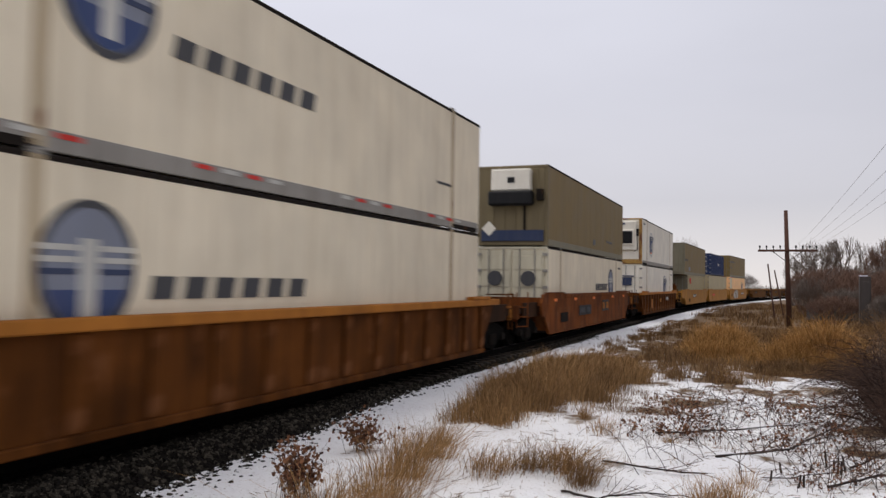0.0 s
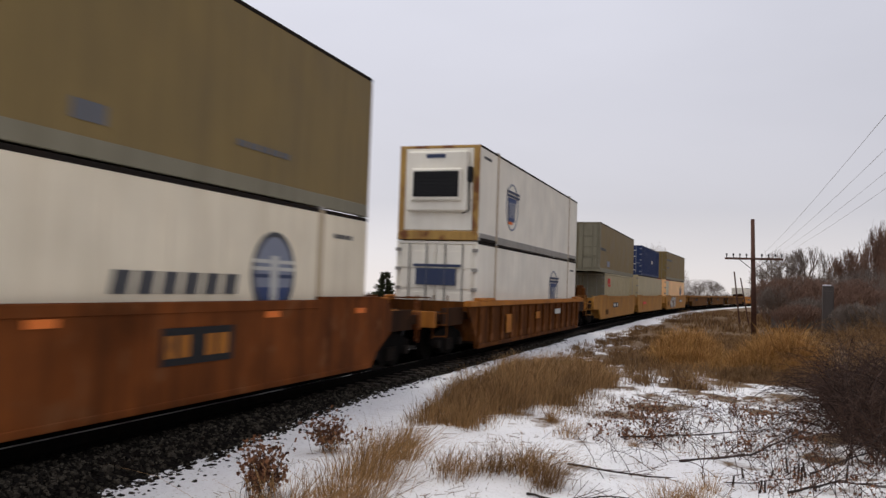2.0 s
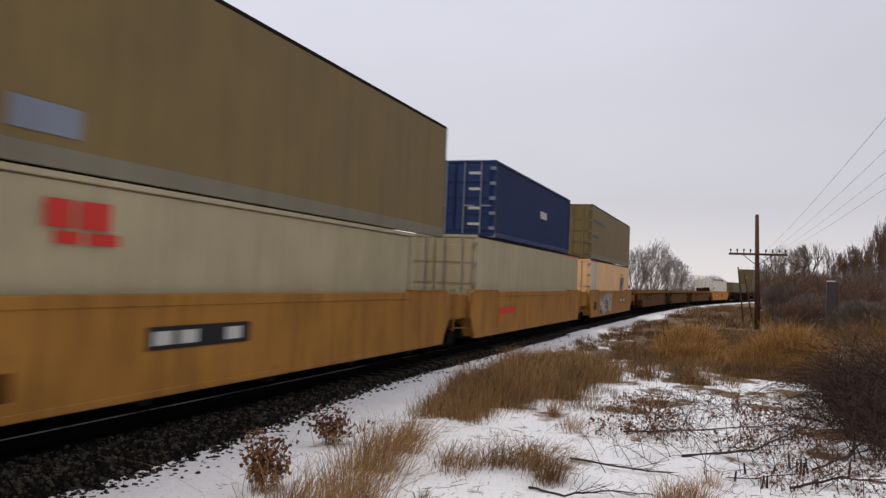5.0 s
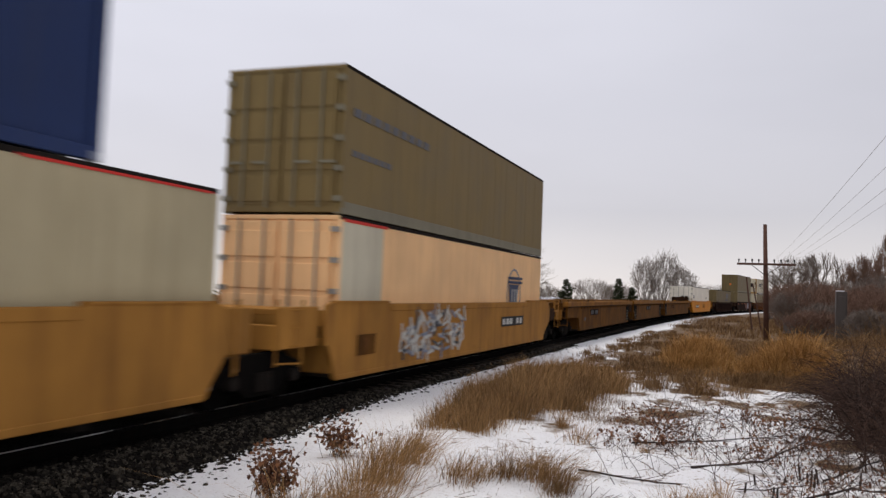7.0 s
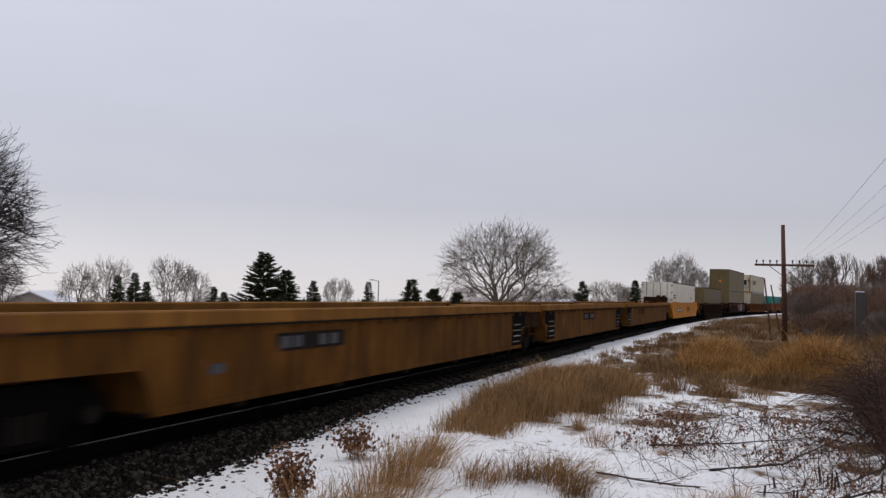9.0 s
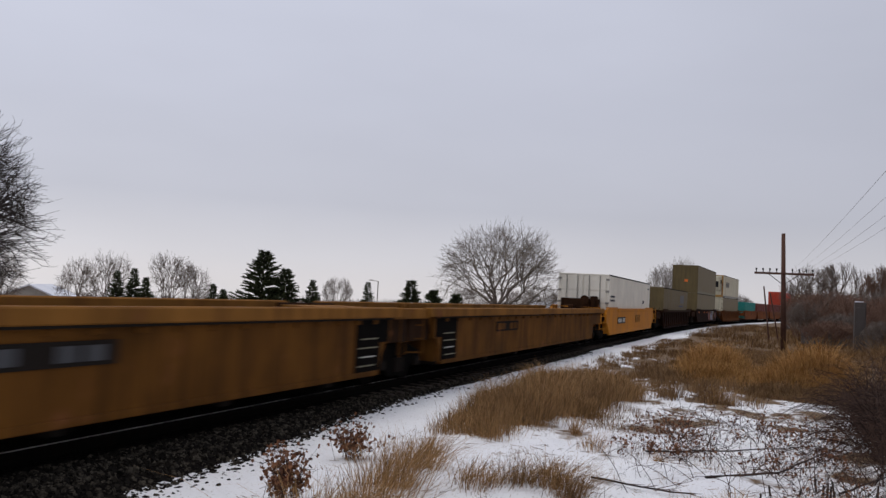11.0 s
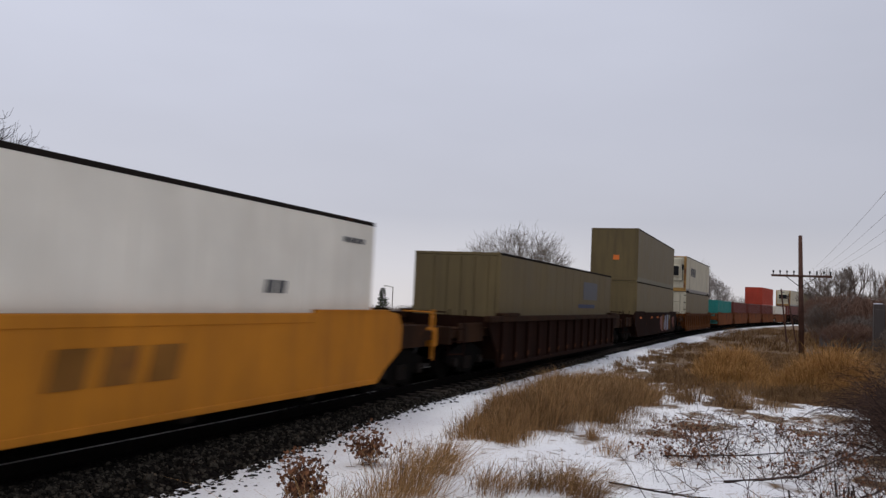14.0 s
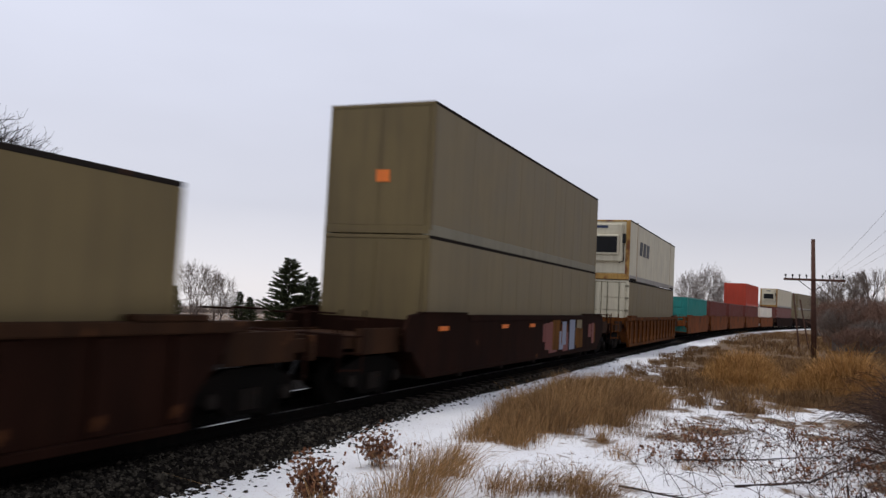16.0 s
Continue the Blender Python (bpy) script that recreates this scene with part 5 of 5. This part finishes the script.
# stalks, blades and leaf scraps lying on the snow
rng = random.Random(101)
segs = []
for k in range(2600):
    x, y = rng.uniform(-5.2, 2.6), 5.5 + 11 * rng.random()
    if noise.noise((x * 0.8, y * 0.8, 12)) + 0.5 * noise.noise((x * 2.3, y * 2.3, 4)) < 0.02 + rng.uniform(-0.2, 0.2):
        continue
    a, ln = rng.gauss(0.3, 1.0), rng.uniform(0.03, 0.22)
    x2, y2 = x + math.cos(a) * ln, y + math.sin(a) * ln
    segs.append(((x, y, height(x, y) + 0.004), (x2, y2, height(x2, y2) + rng.uniform(0.004, 0.03)), 0.0035, 0.002))
tagged(tube_mesh("plant_litter", segs, GRASS_BROWN), "scattered dead stalks lying on the snow", "litter", kind="stuff")


def fallen_branch(pts, r, label, seed, twigs=10):
    b = thing("fallen_branch", label, "branch", "fallen branches on the snow")
    rng = random.Random(seed)
    p3 = [Vector((x, y, height(x, y) + r + dz)) for x, y, dz in pts]
    o = p3[0].copy()
    segs, tw = [], []
    for k in range(len(p3) - 1):
        n = 5
        for j in range(n):
            a, c = p3[k].lerp(p3[k + 1], j / n) - o, p3[k].lerp(p3[k + 1], (j + 1) / n) - o
            jig = Vector((rng.gauss(0, 0.012), rng.gauss(0, 0.012), rng.gauss(0, 0.006)))
            u = (k + j / n) / (len(p3) - 1)
            segs.append((tuple(a if not segs else segs[-1][1]), tuple(c + jig), r * (1.05 - 0.75 * u), r * (1.0 - 0.75 * u)))
    for k in range(twigs):
        s = rng.choice(segs[2:])
        a = Vector(s[0])
        d = (Vector(s[1]) - a).normalized() + Vector((rng.gauss(0, 0.8), rng.gauss(0, 0.8), rng.uniform(-0.1, 0.5)))
        c = a + d.normalized() * rng.uniform(0.15, 0.55)
        c.z = max(c.z, height(c.x + o.x, c.y + o.y) - o.z + 0.01)
        tw.append((tuple(a), tuple(c), s[3] * 0.55, s[3] * 0.25))
        e = (c - a).normalized() + Vector((rng.gauss(0, 0.6), rng.gauss(0, 0.6), 0.1))
        tw.append((tuple(a.lerp(c, 0.5)), tuple(a.lerp(c, 0.5) + e.normalized() * 0.18), s[3] * 0.4, s[3] * 0.2))
    tube_mesh("limb", segs, DARK_BARK, b, sides=6)
    tube_mesh("twig", tw, TWIG, b)
    b.location = o
    return b


fallen_branch([(-2.1, 9.0, 0.0), (-1.65, 8.75, 0.01), (-1.2, 9.0, 0.04), (-0.75, 9.1, 0.05)], 0.014, "thin crooked dark branch lying on snow", 1, 14)
fallen_branch([(-1.9, 10.35, 0.0), (-0.9, 10.25, 0.03), (0.1, 10.5, 0.02), (1.0, 11.0, 0.05)], 0.013, "long thin branch lying on snow", 2, 16)
fallen_branch([(-0.6, 11.4, 0.0), (0.3, 12.2, 0.05), (1.0, 13.6, 0.15), (1.6, 15.2, 0.35)], 0.019, "slim bare limb propped in brambles", 3, 22)
fallen_branch([(0.65, 10.2, 0.02), (1.2, 10.5, 0.12), (1.9, 10.6, 0.12), (2.9, 10.9, 0.1)], 0.015, "dark branch reaching out of the thicket", 4, 14)
fallen_branch([(-1.6, 13.2, 0.0), (-0.4, 13.3, 0.10), (0.9, 13.9, 0.2)], 0.015, "slim branch among withered plants", 5, 14)
fallen_branch([(1.0, 11.6, 0.0), (1.7, 12.2, 0.2), (2.2, 13.1, 0.5)], 0.013, "bare limb rising into brambles", 6, 12)

stalk_rng = random.Random(33)
for i in range(14):
    x, y = stalk_rng.uniform(-0.15, 1.6), stalk_rng.uniform(9.9, 11.6)
    z = height(x, y)
    bm = bmesh.new()
    rod(bm, (0, 0, -0.02), (stalk_rng.gauss(0, 0.02), stalk_rng.gauss(0, 0.02), stalk_rng.uniform(0.09, 0.2)), 0.016, 6, 0.011)
    s = part("cut_stalk", bm, DARK_BARK)
    s.location = (x, y, z)
    tagged(s, "short dark cut stalk standing in snow", "stalk", "cut stalks in the snow")

def limb(segs, a, b, ra, rb, rng, bow, bits=4):
    """A bent branch from a to b; returns its points."""
    a, b = Vector(a), Vector(b)
    ln = (b - a).length
    wob = Vector((rng.gauss(0, 0.08), rng.gauss(0, 0.08), bow + rng.gauss(0, 0.05))) * ln
    pts = []
    for k in range(bits + 1):
        u = k / bits
        pts.append(a.lerp(b, u) + wob * (4 * u * (1 - u)) + Vector((rng.gauss(0, 0.035), rng.gauss(0, 0.035), rng.gauss(0, 0.03))) * ln * (0 < k < bits))
    for k in range(bits):
        segs.append((tuple(pts[k]), tuple(pts[k + 1]), ra + (rb - ra) * k / bits, ra + (rb - ra) * (k + 1) / bits))
    return pts


def crown_tree(x, y, z, tall, wide, label, mat, seed, limbs=9, subs=8, twigs=8, ends=5, fork=0.14, mid=0.42, low=-0.15, trunk=0.3, twig=0.010, stems=1, droop=0.0):
    """A leafless tree whose limbs fan out from a low fork to a rounded, uneven crown."""
    t = thing("bare_tree", label, "tree")
    rng = random.Random(seed)
    big, fine = [], []
    c = Vector((0, 0, tall * mid))

    def shell(d, u):
        lump = 1 + 0.24 * noise.noise((d.x * 2.1 + seed, d.y * 2.1, d.z * 2.1))
        return c + Vector((d.x * wide / 2, d.y * wide / 2, d.z * tall * (1 - mid))) * u * lump

    def near(d, amount):
        return (d + Vector((rng.gauss(0, amount), rng.gauss(0, amount), rng.gauss(0, amount)))).normalized()

    feet = [Vector((rng.gauss(0, 0.05), rng.gauss(0, 0.05), 0)) * wide if stems > 1 else Vector((0, 0, 0)) for k in range(stems)]
    forks = [f + Vector((0, 0, tall * fork * rng.uniform(0.8, 1.2))) for f in feet]
    for f, g in zip(feet, forks):
        limb(big, f, g, trunk, trunk * 0.85, rng, 0, 3)
    for i in range(limbs):
        a = 6.283 * (i + rng.uniform(-0.3, 0.3)) / limbs * 2.4
        v = low + (1 - low) * ((i + 0.5) / limbs) ** 0.75
        h = math.sqrt(max(0.0, 1 - v * v))
        d = Vector((math.cos(a) * h, math.sin(a) * h, v))
        p1 = limb(big, rng.choice(forks), shell(d, 0.62), trunk * 0.5, trunk * 0.17, rng, -0.05 + droop, 5)
        for j in range(subs):
            d2 = near(d, 0.36)
            q = p1[rng.randint(2, 5)]
            p2 = limb(big, q, shell(d2, rng.uniform(0.68, 0.9)), trunk * 0.15, trunk * 0.06, rng, -0.04 + droop)
            for k in range(twigs):
                d3 = near(d2, 0.2)
                p3 = limb(fine, p2[rng.randint(2, 4)], shell(d3, rng.uniform(0.84, 1.02)), max(twig * 1.5, trunk * 0.05), twig, rng, -0.03 + droop, 3)
                for m in range(ends):
                    q3 = p3[rng.randint(1, 3)]
                    out = (q3 - c).normalized() + Vector((rng.gauss(0, 0.5), rng.gauss(0, 0.5), rng.gauss(0.15 - droop, 0.45)))
                    limb(fine, q3, q3 + out.normalized() * wide * rng.uniform(0.02, 0.06), twig, twig * 0.6, rng, -0.03, 3)
    tube_mesh("trunk", big, mat, t, sides=5)
    tube_mesh("crown", fine, mat, t, "fine leafless twigs")
    t.location = (x, y, z)
    return t


# trees beyond the track
x, y = polar(-17.5, 75)
crown_tree(x, y, -1.3, 9.7, 12.6, "broad leafless tree with a rounded open crown", PALE_BARK, 3, limbs=14, subs=8, twigs=8, ends=5, fork=0.22, mid=0.40, low=-0.05, trunk=0.27, twig=0.0085)
x, y = polar(-55.6, 44)
crown_tree(x, y, -1.8, 11.6, 13.0, "large dark leafless tree with dense twigs", DARK_BARK, 8, limbs=20, subs=10, twigs=8, ends=5, fork=0.32, mid=0.50, low=-0.8, trunk=0.46, twig=0.010, droop=0.03)
x, y = polar(-50.6, 70)
crown_tree(x, y, -2.4, 6.8, 5.6, "small leafless tree beside the house", BARK, 9, limbs=9, subs=6, twigs=6, ends=4, fork=0.1, mid=0.4, low=0.0, trunk=0.14, twig=0.009, stems=3)
for az, r, top, w, seed in ((-45.3, 120, 4.0, 6.2, 11), (-43.6, 121, 5.2, 7.4, 12), (-39.8, 118, 5.6, 7.2, 13), (-38.3, 120, 4.2, 5.4, 14)):
    x, y = polar(az, r)
    crown_tree(x, y, -1.0 - fall_away(x), top + 1.0 + fall_away(x), w, "small leafless garden tree beyond the track", BARK, seed, limbs=10, subs=6, twigs=6, ends=4, fork=0.12, mid=0.38, low=0.0, trunk=0.15, twig=0.011, stems=2)
for az, r, top, w, seed in ((-6.3, 130, 8.0, 6.0, 15), (-5.0, 133, 9.3, 7.0, 16), (-3.9, 136, 7.0, 5.5, 17)):
    x, y = polar(az, r)
    crown_tree(x, y, -1.0 - fall_away(x), top + 1.0 + fall_away(x), w, "feathery leafless tree beside the line, haze in its pale colour", HAZE_BARK, seed, limbs=12, subs=6, twigs=6, ends=4, fork=0.10, mid=0.40, low=0.0, trunk=0.18, twig=0.013, stems=3)
for az, r, top, w, seed in ((-28.6, 170, 4.2, 7, 18), (-15.6, 150, 3.6, 8, 19), (-9.8, 150, 5.0, 9, 20), (-8.2, 160, 4.4, 9, 21), (-12.9, 160, 3.6, 8, 22), (-2.9, 170, 5.4, 9, 23), (-1.6, 180, 5.0, 9, 24), (-19.5, 160, 3.4, 8, 25)):
    x, y = polar(az, r)
    bare_tree(x, y, -1.0 - fall_away(x), top + 1.0 + fall_away(x), w, "far greyish leafless shrub", HAZE_BARK if seed % 2 else BARK, seed, depth=4, stems=16, trunk=0.12, kids=(3, 4), name="bare_shrub", twig=0.013)
for az, r, top, w, tops, seed in ((-33.7, 90, 5.5, 7.6, 1, 31), (-32.2, 91, 3.7, 5.2, 1, 40), (-43.0, 110, 2.6, 3.8, 1, 32), (-41.6, 110, 3.0, 4.6, 2, 33), (-30.3, 100, 2.7, 3.8, 1, 34), (-26.5, 100, 2.8, 3.0, 1, 35),
                                 (-21.9, 70, 2.9, 5.0, 3, 36), (-11.6, 100, 3.7, 4.2, 1, 37), (-7.6, 120, 4.4, 4.6, 2, 38), (-36.6, 115, 1.5, 4.0, 2, 39)):
    x, y = polar(az, r)
    conifer(x, y, -1.0 - fall_away(x), top + 1.0 + fall_away(x), w, "dark green pine with loose uneven boughs" if w > 3 else "small dark green spruce tree", seed, tops)

# a low line of far woods closes the fields
rng = random.Random(97)
segs = []
for k in range(5200):
    az = rng.uniform(-75, 3)
    x, y = polar(az, rng.uniform(255, 300))
    top = 2.5 + 1.0 * noise.noise((az * 0.35, 4.2, 0)) + 0.8 * noise.noise((az * 1.7, 1.2, 0)) + rng.uniform(-1.6, 0.3)
    lean = rng.gauss(0, 1.6)
    segs.append(((x, y, -1.6 - fall_away(x)), (x + lean, y + rng.gauss(0, 0.5), max(0.8, top) - fall_away(x)), 0.17, 0.03))
tagged(tube_mesh("far_woods", segs, BARK), "low hazy line of leafless far woods", "woods", kind="stuff")

# bushes and trees on the right of the line
REDTWIG = organic("reddish_twig_bark", (0.125, 0.072, 0.052), (0.20, 0.118, 0.084), 3, 0.9, False)
for x, y, top, w, seed in ((3.4, 57, 2.7, 4.0, 51), (5.4, 54, 3.0, 4.6, 52), (7.6, 55, 3.2, 5.0, 53), (9.8, 52, 3.6, 5.0, 54), (4.8, 64, 3.4, 5.0, 55), (7.2, 66, 3.6, 6.0, 56), (12.0, 50, 4.0, 5.0, 57), (9.0, 45, 2.9, 4.2, 58),
                           (6.6, 47, 2.5, 4.0, 59), (4.2, 49, 1.9, 3.2, 60), (11.5, 42, 3.2, 4.5, 71), (7.4, 39, 2.2, 3.6, 72), (3.2, 60, 3.2, 4.0, 76), (4.4, 57, 3.3, 4.4, 77), (5.8, 60, 3.6, 5.0, 78), (2.9, 66, 3.0, 3.6, 79), (8.6, 60, 4.0, 5.0, 81), (11.0, 58, 4.4, 5.0, 82), (3.4, 45.5, 1.5, 3.0, 74), (5.6, 42.5, 1.7, 2.6, 75), (9.6, 36, 2.4, 3.6, 73)):
    bare_tree(x, y, 0.1, top, w, "dense dark leafless bush", REDTWIG if seed % 3 else BARK, seed, depth=4, stems=26, trunk=0.10, kids=(3, 4), spread=0.6, name="bare_shrub", twig=0.0065)
for x, y, top, w, seed in ((4.4, 82, 6.4, 5.5, 61), (7.0, 84, 6.8, 6.0, 62), (3.0, 95, 5.6, 5.0, 63)):
    bare_tree(x, y, 0.0, top, w, "crooked leafless tree behind the bushes", BARK, seed, depth=5, stems=3, trunk=0.26, kids=(3, 4), spread=0.75, twig=0.008)
for x, y, top, w, seed in ((10.4, 70, 7.6, 3.6, 64), (12.2, 71, 8.6, 4.0, 65), (14.0, 70, 8.2, 4.0, 66), (9.0, 74, 6.0, 3.4, 67), (11.3, 66, 5.4, 4.5, 68)):
    bare_tree(x, y, 0.0, top, w, "upright reddish leafless tree with fine twigs", REDTWIG, seed, depth=5, stems=8, trunk=0.2, kids=(3, 4), spread=0.35, up=0.3, twig=0.0075)

# ---- pole line ----
PX, PY = 1.13, 49.0
pole = thing("telegraph_pole", "old dark red-brown telegraph pole with one crossarm", "utility pole")
bm = bmesh.new()
rod(bm, (0.12, 0, -0.4), (-0.06, 0, 6.18), 0.155, 12, 0.10)
part("mast", bm, POLE, pole, smooth=True)
part("crossarm", boxes((-1.5, 1.55, -0.21, -0.12, 3.88, 4.0), bevel=0.01), POLE, pole)
part("brace", rods(((-0.75, -0.17, 3.9), (-0.05, -0.17, 3.35), 0.02), sides=5), DARKGAP, pole)
part("brace", rods(((0.80, -0.17, 3.9), (0.05, -0.17, 3.35), 0.02), sides=5), DARKGAP, pole)
PINS = (-1.4, -1.05, -0.7, -0.35, 0.45, 0.8, 1.15, 1.48)
ins0 = None
for k in PINS:
    if ins0 is None:
        b = rods(((0, 0, 0), (0, 0, 0.10), 0.022), ((0, 0, 0.10), (0, 0, 0.22), 0.045), sides=8)
        ins0 = part("insulator", b, BLACK, pole, "dark glass insulator")
        ins0.matrix_basis = pose(k, -0.165, 4.0)
    else:
        same("insulator", ins0, pole, pose(k, -0.165, 4.0))
pole.location = (PX, PY, 0)
for i, k in enumerate((0.45, 0.8, 1.15, 1.48)):
    pts = [(PX + k, PY - 0.17 - j * 4.5, 4.17 - 0.25 * math.sin(math.pi * min(1, j / 13))) for j in range(15)]
    wsegs = [(pts[j], pts[j + 1], 0.0034, 0.0034) for j in range(len(pts) - 1)]
    w = tube_mesh("overhead_wire", wsegs, RAIL_GREY, sides=4)
    tagged(w, "thin dark wire strung along the poles", "wire", "wires of the pole line")
for x0, x1, y, top, r in ((0.62, 0.18, 60, 3.5, 0.06), (1.25, 0.62, 62, 3.1, 0.055)):
    bm = bmesh.new()
    rod(bm, (0, 0, -0.3), (x1 - x0, 0.3, top), r, 9, r * 0.8)
    p = part("leaning_post", bm, POLE)
    p.location = (x0, y, 0)
    tagged(p, "old wooden post leaning beside the line", "post", "leaning posts")

cab = thing("signal_cabinet", "dark grey trackside cabinet capped with snow", "cabinet")
part("body", boxes((-0.24, 0.24, -0.3, 0.3, 0.0, 2.65), bevel=0.03), painted("cabinet_grey", (0.085, 0.072, 0.066), (0.05, 0.04, 0.035), 0.6), cab)
part("door", boxes((-0.19, 0.19, -0.33, -0.30, 0.15, 2.4), bevel=0.01), cab.children[0].data.materials[0], cab)
part("snow_cap", boxes((-0.23, 0.12, -0.3, 0.3, 2.65, 2.69), bevel=0.02), SNOW, cab, "white snow layer on the roof")
cab.location = (4.42, 43.5, height(4.42, 43.5) - 0.12)

fence = thing("metal_fence", "low blue-grey sheet metal fence among bushes", "fence")
FENCE = painted("fence_sheet", (0.15, 0.14, 0.14), (0.08, 0.07, 0.06), 0.4)
f0 = None
for k in range(7):
    if f0 is None:
        f0 = part("panel", boxes((-0.24, 0.24, -0.02, 0.02, 0.0, 0.75), (-0.2, -0.12, -0.035, -0.02, 0.05, 0.72), (0.1, 0.18, -0.035, -0.02, 0.05, 0.72)), FENCE, fence)
    else:
        same("panel", f0, fence, pose(k * 0.5, 0.06 * k, 0))
fence.location = (2.25, 46.5, 0.25)

# ---- far side: street lamp and houses ----
lamp = thing("street_lamp", "slender grey street lamp with a curved arm", "street lamp")
part("post", rods(((0, 0, -4.2), (0, 0, 3.6), 0.11), sides=8), RAIL_GREY, lamp)
part("arm", rods(((0, 0, 3.5), (-1.2, 0, 3.75), 0.07), sides=6), RAIL_GREY, lamp)
part("lamp_head", boxes((-2.0, -1.1, -0.2, 0.2, 3.65, 3.85), bevel=0.05), RAIL_GREY, lamp)
x, y = polar(-25.8, 180)
lamp.location = (x, y, 0)
lamp.rotation_euler = (0, 0, radians(24))


def house(az, r, w, eave, ridge, label, turn, d=4.0):
    h = thing("house", label, "house")
    part("wall", boxes((-w / 2, w / 2, -d, d, 0, eave)), painted("house_siding", (0.42, 0.38, 0.34), (0.2, 0.18, 0.15), 0.3), h)
    for sy in (-1, 1):
        bm = bmesh.new()
        v = [bm.verts.new(q) for q in ((-w / 2 - 0.4, sy * (d + 0.4), eave - 0.15), (w / 2 + 0.4, sy * (d + 0.4), eave - 0.15), (w / 2 + 0.4, 0, ridge), (-w / 2 - 0.4, 0, ridge))]
        fa = bm.faces.new(v)
        e = bmesh.ops.extrude_face_region(bm, geom=[fa])
        bmesh.ops.translate(bm, verts=[q for q in e["geom"] if isinstance(q, bmesh.types.BMVert)], vec=(0, 0, 0.2))
        bmesh.ops.recalc_face_normals(bm, faces=bm.faces)
        part("roof", bm, SNOW, h, "snow-dusted roof slope")
    for sx in (-1, 1):
        bm = bmesh.new()
        plate(bm, [(-d, eave), (d, eave), (0, ridge)], sx * (w / 2 - 0.2), sx * w / 2)
        part("gable", bm, painted("house_gable", (0.40, 0.37, 0.33), (0.2, 0.18, 0.15), 0.3), h)
    for k in (-0.25, 0.2):
        part("window", boxes((k * w - 0.6, k * w + 0.6, -d - 0.06, -d, 1.0, 2.2)), BLACK, h)
    x, y = polar(az, r)
    h.location = (x, y, -2.7 - fall_away(x))
    h.rotation_euler = (0, 0, radians(turn))


house(-47.4, 130, 11, 2.9, 5.5, "low house with a snowy roof", 122, 6.0)
house(-13.5, 210, 12, 2.8, 4.6, "distant house with a snowy roof", -10)

# ---- loose ballast stones, last ----
def stones():
    g = np.random.RandomState(7)
    base = np.array([[-1, -1, -1], [1, -1, -1], [1, 1, -1], [-1, 1, -1], [-1, -1, 1], [1, -1, 1], [1, 1, 1], [-1, 1, 1]], float)
    quads = np.array([[0, 3, 2, 1], [4, 5, 6, 7], [0, 1, 5, 4], [1, 2, 6, 5], [2, 3, 7, 6], [3, 0, 4, 7]])
    v, f = [], []
    n = 0
    for i in range(21000):
        s = 3 + 33 * g.rand() ** 1.7
        edge = ballast_edge(s)
        o = edge + 0.15 - (edge - 0.9) * g.rand() ** 0.9 if g.rand() < 0.93 else edge + abs(g.normal(0, 0.25))
        x, y, a = line(s, o)
        z = -0.285 - 0.11 * smooth01(edge - 0.5, edge + 0.05, o)
        r = g.uniform(0.013, 0.032)
        c = base * (1 + g.uniform(-0.35, 0.25, (8, 3))) * r * g.uniform(0.6, 1.15, 3)
        q = Euler((g.rand() * 6, g.rand() * 6, g.rand() * 6)).to_matrix()
        c = c @ np.array(q)
        v += (c + np.array([x, y, z + r * 0.35])).tolist()
        f += (quads + n).tolist()
        n += 8
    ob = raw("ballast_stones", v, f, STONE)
    return tagged(ob, "loose dark crushed stones of the ballast shoulder", "stones", kind="stuff")


stones()


# ---- what moves: the train runs along the line, its wheels roll ----
def motions():
    for ob, centre in MOVING:
        rows = []
        for k in range(17):
            x, y, a = line(centre - gone(k))
            rows.append((float(k), pose(x, y, 0, 0, 0, -math.degrees(a))))
        walk(ob, rows)
    wheels = [w for ob, centre in MOVING for t in ob.children if t.name.startswith("truck") for w in t.children if w.name.startswith("wheelset")]
    leaders = {}
    for w in wheels:
        k = round(w.location.y, 2)
        if k not in leaders:
            leaders[k] = w
            walk(w, [(i / FPS, pose(0, k, 0.33, math.degrees(gone(i / FPS) / 0.43))) for i in range(16 * FPS + 1)])
        else:       # every wheelset turns alike
            first = leaders[k].animation_data
            w.rotation_mode = "QUATERNION"
            w.animation_data_create()
            w.animation_data.action = first.action
            w.animation_data.action_slot = first.action_slot


motions()
